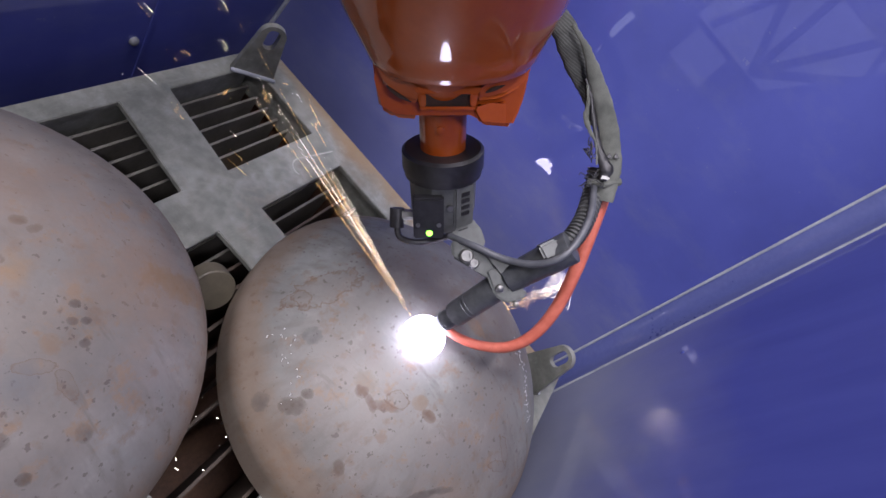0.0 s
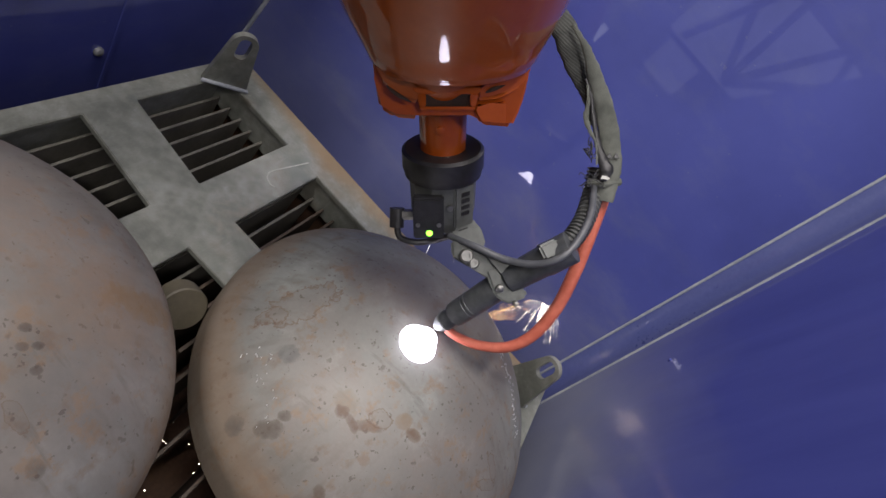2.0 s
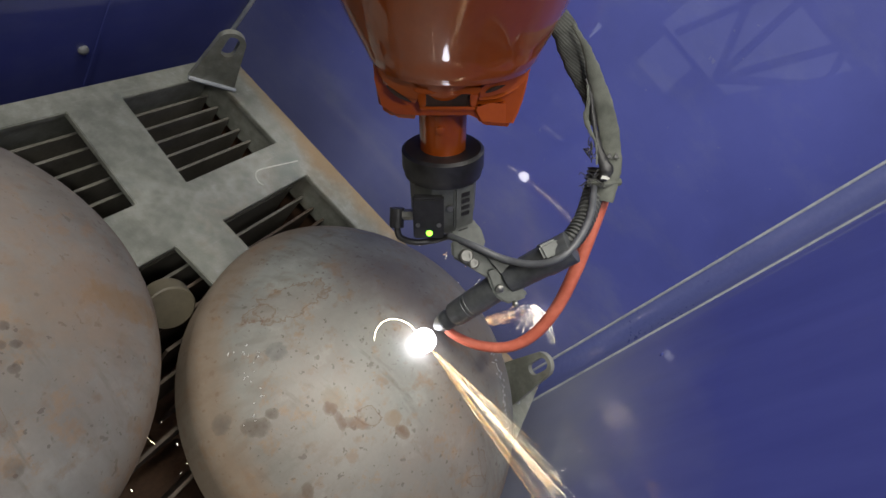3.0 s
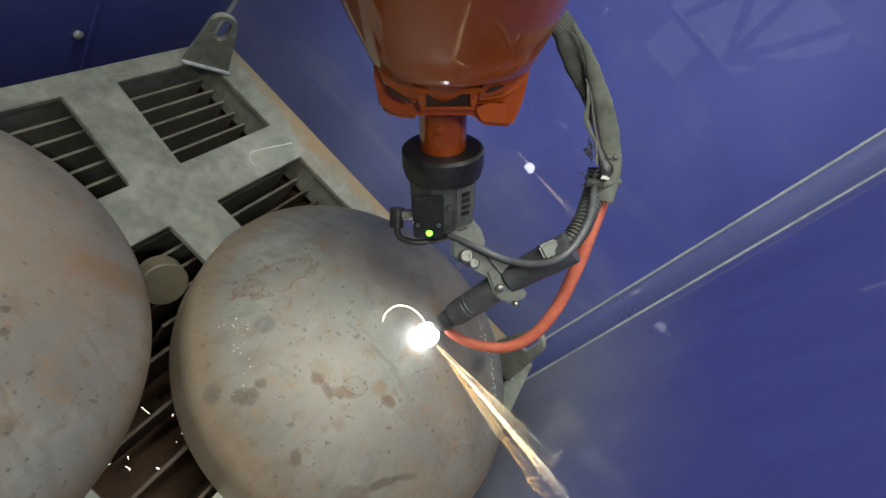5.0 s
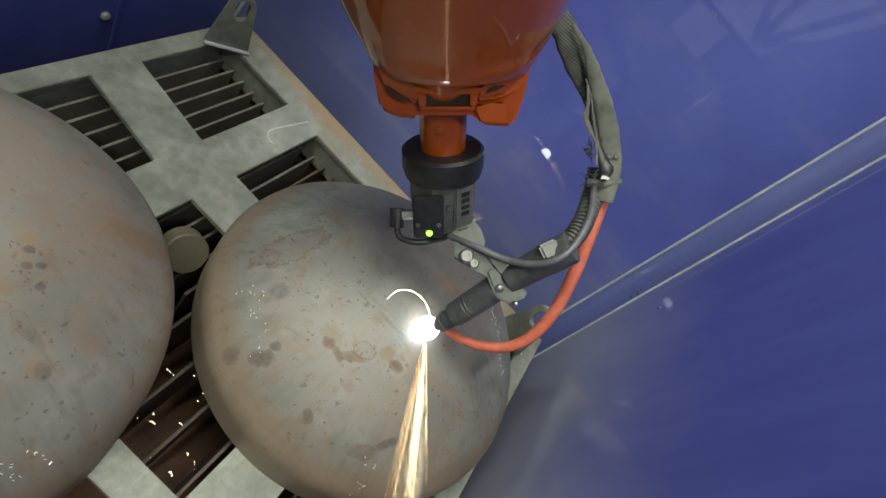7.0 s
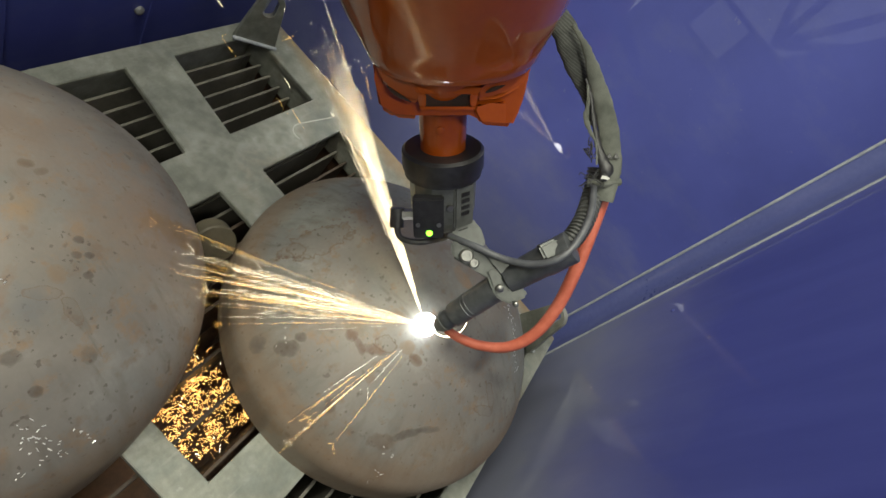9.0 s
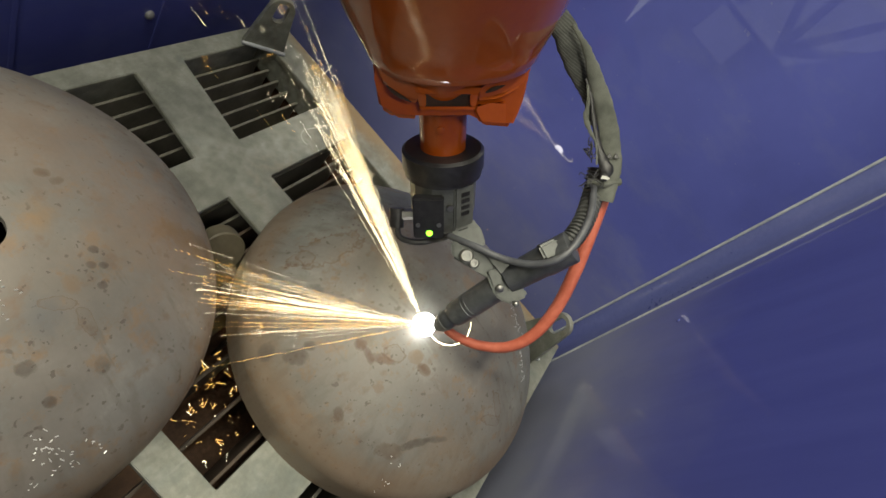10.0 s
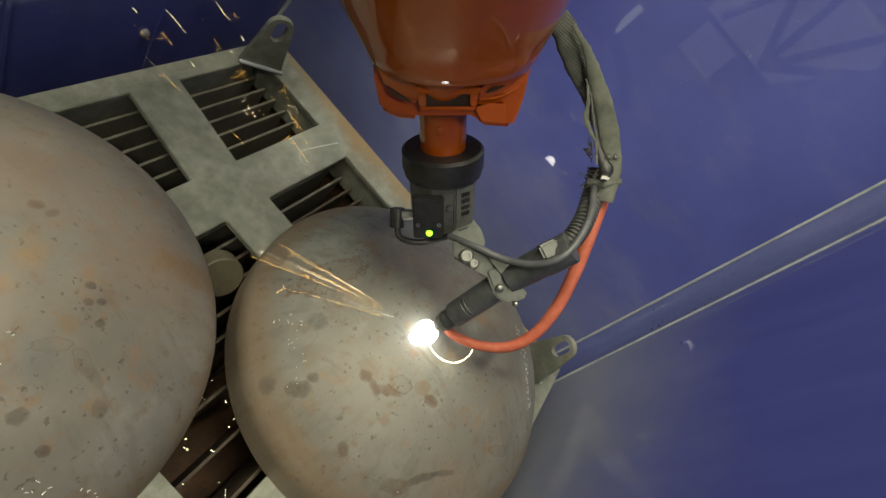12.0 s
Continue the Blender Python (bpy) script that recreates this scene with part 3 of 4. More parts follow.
def dished_head(label, x, y, form, material, hole=None):
    head = thing("dished_head", label, "dished head", "pair of dished heads on the plate", at=(x, y, 0.0))
    radius, skirt = form[:2]
    part("crown", dome_mesh(form, 0.008, hole), material, head)
    part("flange", lathe((0, 0, 0), (0, 0, 1), [(0, radius - 0.008), (0, radius), (skirt, radius), (skirt, radius - 0.008)], 120), material, head)
    return head


# place of the axis; radius, straight flange, knuckle and dish radius
RX, RY, RIGHT_FORM = -0.04, -0.431, (0.289, 0.045, 0.05, 0.345)
LX, LY, LEFT_FORM = -0.507, -0.036, (0.275, 0.098, 0.097, 0.332)
# stains: x, y, half-lengths, turn, outline only, colour; in the head's own space
RUSTY, SOOT, BUFF = (0.12, 0.065, 0.032), (0.075, 0.062, 0.05), (0.2, 0.135, 0.08)
RIGHT_STAINS = [
    (0.03, 0.09, 0.12, 0.1, -71, "soft", (0.16, 0.125, 0.115)),
    (0.09, -0.05, 0.12, 0.09, -50, "soft", (0.2, 0.15, 0.11)),
    (-0.155, -0.174, 0.1, 0.05, -53, "soft", (0.23, 0.165, 0.11)),
    (-0.095, 0.175, 0.052, 0.026, -18, True, (0.14, 0.075, 0.04)),
    (-0.128, 0.19, 0.018, 0.016, -36, True, (0.14, 0.075, 0.04)),
    (-0.16, 0.136, 0.014, 0.014, -60, False, (0.08, 0.08, 0.08)),
    (-0.231, 0.086, 0.016, 0.01, -87, False, (0.06, 0.04, 0.025)),
    (-0.213, 0.085, 0.008, 0.005, -83, False, (0.06, 0.04, 0.025)),
    (-0.244, 0.118, 0.014, 0.008, -118, False, (0.08, 0.07, 0.06)),
    (-0.165, 0.045, 0.018, 0.014, -93, False, (0.15, 0.12, 0.085)),
    (-0.175, 0.041, 0.011, 0.007, -82, False, (0.09, 0.05, 0.028)),
    (-0.177, 0.022, 0.015, 0.005, -108, False, (0.09, 0.05, 0.028)),
    (-0.169, 0.005, 0.022, 0.007, -61, False, (0.1, 0.055, 0.03)),
    (-0.152, -0.003, 0.016, 0.011, -59, True, RUSTY),
    (-0.135, -0.026, 0.013, 0.012, -59, False, BUFF),
    (-0.136, -0.047, 0.012, 0.008, -71, False, RUSTY),
    (-0.242, -0.011, 0.011, 0.006, -105, False, (0.1, 0.065, 0.04)),
    (-0.052, -0.181, 0.022, 0.009, -97, True, RUSTY),
    (-0.073, -0.192, 0.026, 0.007, -46, True, RUSTY),
    (-0.222, -0.099, 0.02, 0.01, -65, False, (0.12, 0.08, 0.05)),
    (-0.191, -0.12, 0.026, 0.006, -34, False, SOOT),
    (-0.168, -0.137, 0.02, 0.005, -43, False, SOOT),
    (0.021, -0.014, 0.028, 0.014, -100, False, (0.3, 0.19, 0.1)),
]
LEFT_STAINS = [
    (0.16, -0.1, 0.09, 0.1, -89, "soft", (0.235, 0.16, 0.105)),
    (0.1, 0.03, 0.09, 0.12, 15, "soft", (0.225, 0.158, 0.115)),
    (0.048, -0.054, 0.018, 0.022, -23, "soft", (0.25, 0.16, 0.08)),
    (0.003, -0.132, 0.02, 0.024, -48, "soft", (0.12, 0.13, 0.14)),
    (0.072, -0.115, 0.006, 0.005, -22, False, (0.05, 0.035, 0.025)),
    (0.062, -0.11, 0.005, 0.004, -21, False, (0.05, 0.035, 0.025)),
    (0.06, -0.13, 0.005, 0.004, -24, False, (0.05, 0.035, 0.025)),
    (0.072, -0.098, 0.005, 0.004, -20, False, (0.05, 0.035, 0.025)),
    (0.022, -0.19, 0.009, 0.008, -33, False, (0.06, 0.045, 0.03)),
    (-0.029, -0.159, 0.009, 0.008, -37, False, (0.05, 0.035, 0.025)),
    (-0.028, -0.191, 0.006, 0.005, -34, False, (0.06, 0.04, 0.025)),
    (0.019, -0.127, 0.016, 0.006, -24, True, (0.14, 0.095, 0.06)),
    (0.03, -0.153, 0.014, 0.007, -97, True, (0.14, 0.095, 0.06)),
    (0.036, -0.118, 0.009, 0.011, -27, False, BUFF),
    (0.079, -0.013, 0.008, 0.006, -18, False, (0.12, 0.08, 0.05)),
    (0.085, -0.025, 0.008, 0.005, -3, False, (0.12, 0.08, 0.05)),
    (0.19, -0.12, 0.02, 0.05, 60, False, (0.2, 0.12, 0.05)),
]
COOL, WARM = (0.27, 0.283, 0.258), (0.21, 0.188, 0.166)
right_head = dished_head("domed grey-brown steel dished head being cut on the plate", RX, RY, RIGHT_FORM, dome_steel("stained_dome_steel", 1, RIGHT_STAINS, COOL, WARM))
left_head = dished_head("large domed rusty-brown steel dished head with a round cut hole", LX, LY, LEFT_FORM, dome_steel("rusty_dome_steel", 2, LEFT_STAINS, (0.225, 0.222, 0.205), (0.208, 0.182, 0.156)), hole=(0.003, -0.044, 0.021))
part("nozzle_stub", lathe((0.332, -0.09, -0.001), (-0.42, -0.7, 0.57), [(0, 0.034), (0.028, 0.034), (0.03, 0.032)], 40), TAN, left_head, "short capped tan pipe stub")



def scrape_glints(head, marks, form, seed, reach, longest=0.004):
    """Short bright scrape marks and painted lamp glints that lie on the crown."""
    rng = random.Random(seed)
    bm = bmesh.new()

    def up(x, y):
        return Vector((x, y, head_z(form, math.hypot(x, y)) + 0.0004))

    for x, y in marks:
        for _ in range(reach):
            x1, y1 = x + rng.gauss(0, 0.006), y + rng.gauss(0, 0.006)
            ang = rng.gauss(math.atan2(y1, x1) + 1.2, 0.5)
            k = rng.uniform(0.001, longest)
            tube([up(x1, y1), up(x1 + math.cos(ang) * k, y1 + math.sin(ang) * k)], rng.uniform(0.0003, 0.0007), 5, bm=bm)
    tagged(part("scrape_glint_flecks", bm, FLECK, head), "bright scrape and painted lamp-glint flecks on the dome", kind="stuff")


# lamp glints on the dented rim, drawn as longer flecks
scrape_glints(right_head, [(0.098, -0.103), (0.091, -0.115), (0.08, -0.135), (0.071, -0.152), (0.058, -0.165), (0.046, -0.178), (0.044, -0.201)], RIGHT_FORM, 3, 6, 0.009)
scrape_glints(right_head, [(-0.17, 0.171), (-0.177, 0.162), (-0.185, 0.15), (-0.192, 0.141), (-0.2, 0.13), (-0.208, 0.12), (-0.23, 0.1)], RIGHT_FORM, 5, 3)
# pale specular smears, drawn as flecks too
scrape_glints(right_head, [(-0.221, -0.117), (-0.236, -0.128)], RIGHT_FORM, 6, 5)
scrape_glints(left_head, [(-0.051, -0.211), (-0.044, -0.225), (-0.059, -0.231), (-0.043, -0.242), (-0.019, -0.237), (-0.052, -0.222)], LEFT_FORM, 7, 7)
scrape_glints(left_head, [(-0.01, -0.106), (-0.02, -0.1), (-0.012, -0.115)], LEFT_FORM, 8, 3)

# ---- bolts on the box wall ----
for x, z in ((0.044, -0.012), (-0.105, 0.13)):
    b = tagged(part("wall_bolt", lathe((x, YN, z), (0, -1, 0), [(0, 0.009), (0.004, 0.009), (0.007, 0.007), (0.009, 0.003)], 20), ZINC), "round-headed steel bolt in the blue wall", "bolt", "wall bolts")


# ---- robot arm with its torch, in the space of its rider ----
FOCAL = 784 / math.tan(radians(FOV / 2))


def at(px, py, depth):
    """A place before the lens, from its bearing and depth, in the arm's space."""
    return Vector(((px - 784) / FOCAL * depth, (441 - py) / FOCAL * depth, -depth))


robot = thing("welding_robot_arm", "glossy orange robot wrist carrying a grey cutting torch and hoses", "robot arm")
RING_AT = at(784, 275, 0.68)
AX = Vector((0, -0.81, -0.59)).normalized()
EX = (1, 0, 0)
FRONT = Vector((1, 0, 0)).cross(AX)  # towards the lens
if FRONT.z < 0:
    FRONT = -FRONT


def on(s, right=0.0, front=0.0):
    return RING_AT + AX * s + Vector((right, 0, 0)) + FRONT * front


forearm = lathe(RING_AT + Vector((0.0115, 0, 0)), AX, [(-0.42, 0.175), (-0.3, 0.15), (-0.24, 0.135), (-0.178, 0.1155), (-0.15, 0.1035), (-0.135, 0.097), (-0.1255, 0.0935), (-0.1235, 0.0915), (-0.118, 0.088)], 96, side=EX)
for v in forearm.verts:
    # the casting bulges towards its top side
    back = max(0.0, min(0.3, -(v.co - RING_AT).dot(AX)) - 0.135)
    rise = (v.co - RING_AT).dot(FRONT)
    if rise > 0 and back > 0:
        v.co += FRONT * rise * back * (3.1 + 1.2 * back)
part("forearm", forearm, ORANGE, robot)
part("wrist_core", lathe(RING_AT, AX, [(-0.13, 0.08), (-0.095, 0.066), (-0.075, 0.05), (-0.062, 0.03)], 48, side=EX), ORANGE, robot)


def front(px, py, lift=0.0):
    return at(px, py, 0.534 + (py - 100) / 125 * 0.055 + 0.05 * ((px - 790) / 150) ** 2 - lift)


BACK = (0, 0.046, -0.13)
housing = [(657, 96), (700, 128), (785, 142), (870, 128), (943, 96), (934, 150), (922, 192), (906, 226), (852, 222), (836, 198), (744, 198), (741, 212), (698, 209), (671, 192), (662, 140)]
wrist = part("wrist_housing", prism([front(*p) for p in housing], BACK), ORANGE, robot, bevel=0.007)


def facet(outline, lift, round_off):
    """A raised facet of the cast wrist."""
    part("cast_facet", prism([front(x, y, lift) for x, y in outline], (0, 0.006, -0.02)), ORANGE, wrist, bevel=round_off)


facet([(660, 102), (676, 116), (706, 136), (741, 150), (752, 166), (742, 184), (722, 180), (696, 162), (672, 142)], 0.006, 0.004)
facet([(846, 152), (880, 143), (918, 124), (944, 102), (938, 132), (923, 152), (896, 170), (866, 178), (842, 178)], 0.006, 0.004)
facet([(842, 184), (868, 188), (896, 178), (896, 224), (850, 220), (838, 198)], 0.003, 0.003)
# dark strips paint the shade of two slots in the casting
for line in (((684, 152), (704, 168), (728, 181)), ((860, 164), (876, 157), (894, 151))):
    part("cast_groove", tube(glide([front(x, y, 0.0066) for x, y in line], 8), lambda u: 0.0006 + 0.0017 * math.sin(math.pi * min(1, u + 0.04)), 10, flat=0.5), RECESS_SHADE, wrist, "dark brown strip painting the shade of a recess")
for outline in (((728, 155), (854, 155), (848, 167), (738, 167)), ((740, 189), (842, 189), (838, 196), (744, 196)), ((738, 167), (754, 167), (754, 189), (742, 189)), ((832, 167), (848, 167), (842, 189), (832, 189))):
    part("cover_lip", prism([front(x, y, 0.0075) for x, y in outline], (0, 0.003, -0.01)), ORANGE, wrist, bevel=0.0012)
part("cover_slot", prism([front(x, y, 0.0012) for x, y in ((752, 165), (834, 165), (834, 191), (752, 191))], (0, 0, -0.003)), RECESS_SHADE, wrist, "recessed slot with its shade put in as dark brown")
part("stem_screw", lathe(on(-0.045, -0.003, 0.0285), FRONT, [(0, 0.005), (0.002, 0.005), (0.003, 0.003)], 14), ORANGE, robot)
part("stem", lathe(RING_AT, AX, [(-0.08, 0.029), (0.0, 0.028)], 32, side=EX), ORANGE, robot)
part("flange_ring", lathe(RING_AT, AX, [(-0.012, 0.032), (-0.012, 0.047), (-0.009, 0.0508), (0.012, 0.0508), (0.016, 0.0485), (0.022, 0.0485), (0.024, 0.044)], 64, side=EX), BLACK, robot, "matt black round flange")
part("collision_guard", lathe(RING_AT, AX, [(0.02, 0.043), (0.075, 0.0415), (0.09, 0.038), (0.098, 0.03)], 10, side=EX), GREY, robot, "grey torch mount body")


def robot_box(name, centre, right, up, size, material, parent=None, bevel=0.002, label=""):
    r, u = Vector(right).normalized(), Vector(up)
    u = (u - r * u.dot(r)).normalized()
    f = r.cross(u)
    bm = bmesh.new()
    bmesh.ops.create_cube(bm, size=1)
    for v in bm.verts:
        v.co = centre + r * v.co.x * size[0] + u * v.co.y * size[1] + f * v.co.z * size[2]
    return part(name, bm, material, parent or robot, label, bevel=bevel)


sensor = robot_box("sensor_block", on(0.062, -0.018, 0.044), (1, 0, 0), -AX, (0.038, 0.058, 0.014), BLACK, label="black sensor block with a green lamp")
part("status_lamp", lathe(on(0.082, -0.017, 0.0505), FRONT, [(0, 0.004), (0.0015, 0.004), (0.003, 0.002)], 16), LED, sensor, "lit green status lamp")
for dx in (-0.031, -0.005):
    part("screw", lathe(on(0.07, dx, 0.0505), FRONT, [(0, 0.003), (0.0015, 0.003)], 12), STEEL, sensor)

# torch
TIP, GRIP, TAIL = at(788, 568, 0.745), at(880, 508, 0.698), at(1000, 446, 0.66)
TAX = (GRIP - TIP).normalized()
torch_len = (GRIP - TIP).length
part("torch_barrel", lathe(TIP, TAX, [(0.0, 0.0125), (0.004, 0.0135), (0.009, 0.0135), (0.011, 0.0122), (0.016, 0.0122), (0.018, 0.0165), (0.021, 0.0172), (0.044, 0.0174), (0.0445, 0.0168), (0.0462, 0.0168), (0.0468, 0.0176), (0.05, 0.0176), (0.0505, 0.017), (0.052, 0.017), (0.0525, 0.0176), (torch_len, 0.0178)], 40), TORCH, robot, "dark cylindrical torch barrel")
part("torch_nozzle", lathe(TIP, -TAX, [(0, 0.014), (0.01, 0.011), (0.018, 0.006)], 32), GREY, robot, "scorched metal nozzle")
part("torch_tail", lathe(GRIP + TAX * 0.02, (TAIL - GRIP), [(0, 0.0178), (0.05, 0.019), (0.052, 0.0203), (0.088, 0.0203), (0.09, 0.014)], 40), TORCH, robot, "dark rubber torch handle")
CAST = surface("dark_cast_bracket", (0.055, 0.06, 0.056), (0.11, 0.117, 0.108), 0.4, metal=0.3, scale=30.0)
for k in range(3):
    spot = TIP + TAX * (0.032 + 0.022 * k) + Vector((-0.35 * (k - 1), 0.3, 1)).normalized() * 0.0168
    part("grub_screw", lathe(spot, (0, 0.2, 1), [(0, 0.0022), (0.001, 0.0022)], 10), BLACK, robot)
clamp = part("torch_clamp", prism([at(x, y, 0.679) for x, y in ((858, 478), (884, 470), (905, 505), (931, 512), (934, 526), (906, 538), (893, 537), (876, 525))], (0, 0, -0.045)), CAST, robot, "grey cast torch clamp", bevel=0.003)
for px, py, r in ((884, 510, 0.0052), (912, 538, 0.0038)):
    part("clamp_screw", lathe(at(px, py, 0.678), (0.1, -0.25, 1), [(0, r), (0.004, r * 0.9), (0.0055, r * 0.4)], 14), STEEL, clamp)
part("web", prism([at(x, y, 0.676) for x, y in ((846, 436), (876, 452), (906, 463), (902, 474), (906, 496), (914, 508), (903, 512), (888, 486), (868, 462))], (0, 0, -0.03)), CAST, clamp, "curved cast web between arm and clamp", bevel=0.002)
part("bracket", prism([at(797, 405, 0.706), at(832, 383, 0.706), at(852, 405, 0.706), at(860, 432, 0.706), at(850, 440, 0.706), at(800, 428, 0.706)], (0, 0, -0.03)), GREY, robot, "grey angled bracket", bevel=0.002)
part("bracket_slot", tube([at(812, 409, 0.7055), at(828, 403, 0.7055)], 0.0009, 6), BLACK, robot)
arm = part("bracket_arm", prism([at(797, 426, 0.682), at(850, 436, 0.682), at(900, 462, 0.682), at(908, 480, 0.682), at(880, 505, 0.682), at(835, 476, 0.682), at(800, 456, 0.682)], (0, 0, -0.02)), CAST, robot, "dark grey bracket arm", bevel=0.003)
for px, py, r in ((826, 453, 0.009), (839, 466, 0.0065)):
    part("bracket_bolt", lathe(at(px, py, 0.681), (0, 0, 1), [(0, r), (0.004, r), (0.006, r * 0.75), (0.006, r * 0.45), (0.003, r * 0.45)], 18), STEEL, arm)

# cables and hoses
part("connector", tube([at(703, 368, 0.71), at(702, 402, 0.715)], 0.0095, 12), BLACK, robot, "black cable plug")
part("plug_nut", lathe(at(712, 380, 0.71), (1, 0, 0), [(0, 0.007), (0.016, 0.007)], 6), STEEL, robot)
part("sensor_cable", tube(glide([at(702, 398, 0.715), at(708, 420, 0.715), at(735, 429, 0.715), at(765, 426, 0.718), at(795, 418, 0.698)], 8), 0.0042, 10), BLACK, robot)
part("control_cable", tube(glide([at(795, 418, 0.698), at(840, 436, 0.675), at(890, 458, 0.668), at(940, 468, 0.652), at(985, 460, 0.638), at(1020, 430, 0.642), at(1045, 380, 0.66), at(1052, 320, 0.69)], 8), 0.0045, 12), CABLE, robot, "grey control cable")
part("corrugated_hose", tube(glide([at(985, 447, 0.665), at(1015, 420, 0.668), at(1036, 385, 0.68), at(1050, 340, 0.7), at(1058, 300, 0.7)], 24), 0.0135, 16, wave=lambda i: 1.0 if i % 4 < 2 else 0.82), RUBBER, robot, "black corrugated hose")
part("gas_hose", tube(glide([at(790, 583, 0.775), at(812, 598, 0.772), at(850, 612, 0.765), at(900, 614, 0.755), at(945, 592, 0.745), at(985, 545, 0.735), at(1018, 480, 0.725), at(1045, 410, 0.715), at(1066, 350, 0.705), at(1070, 310, 0.7)], 8), lambda u: 0.006 + 0.0036 * min(1, u * 1.3), 14), RED_HOSE, robot, "orange-red rubber hose")
def width_at(stops):
    """A half-width that runs evenly through the stops along a band."""
    def half(u):
        k = min(len(stops) - 2, int(u * (len(stops) - 1)))
        v = u * (len(stops) - 1) - k
        return stops[k] * (1 - v) + stops[k + 1] * v + 0.0004 * math.sin(u * 41) + 0.0003 * math.sin(u * 97)
    return half


STRAP = glide([at(1067, 356, 0.69), at(1079, 305, 0.685), at(1080, 255, 0.68), at(1071, 200, 0.672), at(1057, 150, 0.66), at(1044, 105, 0.65), at(1033, 76, 0.644), at(1014, 44, 0.642)], 12)
sleeve = part("hose_sleeve", tube(STRAP, width_at([0.0125, 0.0142, 0.0128, 0.0122, 0.0102, 0.0066, 0.004, 0.002]), 24, flat=0.42), SLEEVE, robot, "grey-green woven protective sleeve round the hoses")
RIBBED = glide([at(925, -30, 0.65), at(992, 42, 0.656), at(1008, 80, 0.66), at(1019, 118, 0.666), at(1031, 150, 0.674), at(1041, 184, 0.682), at(1047, 222, 0.69)], 12)
part("ribbed_lining", tube(RIBBED, width_at([0.017, 0.0158, 0.0158, 0.0128, 0.009, 0.005, 0.003]), 24, flat=0.5), LINING, sleeve, "dark ribbed lining turned out of the sleeve")
GAP = glide([at(1037, 140, 0.655), at(1046, 172, 0.66), at(1050, 205, 0.664), at(1056, 245, 0.667), at(1065, 280, 0.669), at(1074, 302, 0.67), at(1066, 320, 0.672)], 8)
part("sleeve_opening", tube(GAP, width_at([0.001, 0.0028, 0.003, 0.0036, 0.0062, 0.0085, 0.004]), 12, flat=0.4), BLACK, sleeve, "ragged dark opening of the sleeve")
FLAP = glide([at(1040, 150, 0.652), at(1041, 182, 0.656), at(1037, 208, 0.658), at(1044, 232, 0.66), at(1055, 256, 0.664), at(1056, 292, 0.666)], 8)
part("turned_edge", tube(FLAP, width_at([0.001, 0.0022, 0.0036, 0.0026, 0.0012, 0.001]), 10, flat=0.35), SLEEVE, sleeve, "frayed turned edge of the sleeve")
rng = random.Random(41)
bm = bmesh.new()
for k in range(26):
    x, y = ((1048 + rng.gauss(0, 4), 266 + rng.gauss(0, 8)) if k < 14 else (1046 + rng.gauss(0, 6), 318 + rng.gauss(0, 8)))
    p = at(x, y, 0.664)
    q = p + Vector((rng.gauss(-0.003, 0.004), rng.gauss(0, 0.006), rng.gauss(0, 0.003)))
    r = q + Vector((rng.gauss(0, 0.004), rng.gauss(0, 0.004), 0))
    tube(glide([p, q, r], 4), 0.0006, 5, bm=bm)
part("frayed_threads", bm, BLACK, sleeve, "loose dark threads at the sleeve's edge")
part("tag", prism([at(x, y, 0.662) for x, y in ((1063, 317), (1066, 311), (1074, 312), (1080, 316), (1076, 319), (1070, 317))], (0, 0, -0.001)), CHALK, sleeve, "small torn white tag")
for k in range(2):
    part("printed_mark", prism([at(x + 12 * k, y, 0.6735) for x, y in ((1074, 280), (1079, 270), (1084, 280))], (0, 0, -0.002)), BLACK, sleeve, "small dark printed mark")
part("sleeve_strap", tube([at(1040, 322, 0.687), at(1066, 326, 0.68), at(1096, 322, 0.69)], 0.005, 10), SLEEVE, sleeve)
part("tail_clip", prism([at(952, 436, 0.642), at(985, 421, 0.642), at(1000, 446, 0.642), at(985, 456, 0.642), at(966, 462, 0.642)], (0, 0, -0.03)), GREY, robot, "grey hose clip", bevel=0.003)
panel = robot_box("side_panel", on(0.052, 0.0255, 0.034), Vector((0.85, 0, 0)) - FRONT * 0.5, -AX, (0.028, 0.06, 0.006), GREY, label="pale grey panel with unreadable lettering")
for k in range(4):
    robot_box("lettering_bar", on(0.034 + 0.009 * k, 0.0275, 0.0365), Vector((0.85, 0, 0)) - FRONT * 0.5, -AX, (0.011, 0.005, 0.003), BLACK, panel, bevel=0)
part("panel_screw", lathe(on(0.05, 0.009, 0.0425), FRONT, [(0, 0.0045), (0.003, 0.004)], 14), STEEL, panel)


# ---- the arc and its sparks ----
arc = thing("cutting_arc", "blinding white plasma arc on the steel", "arc")
bm = bmesh.new()
bmesh.ops.create_icosphere(bm, subdivisions=3, radius=0.0172)
part("arc_core", bm, ARC, arc)
bm = bmesh.new()
bmesh.ops.create_icosphere(bm, subdivisions=3, radius=0.031)
flare = part("arc_flare", bm, ARC_FLARE, arc)


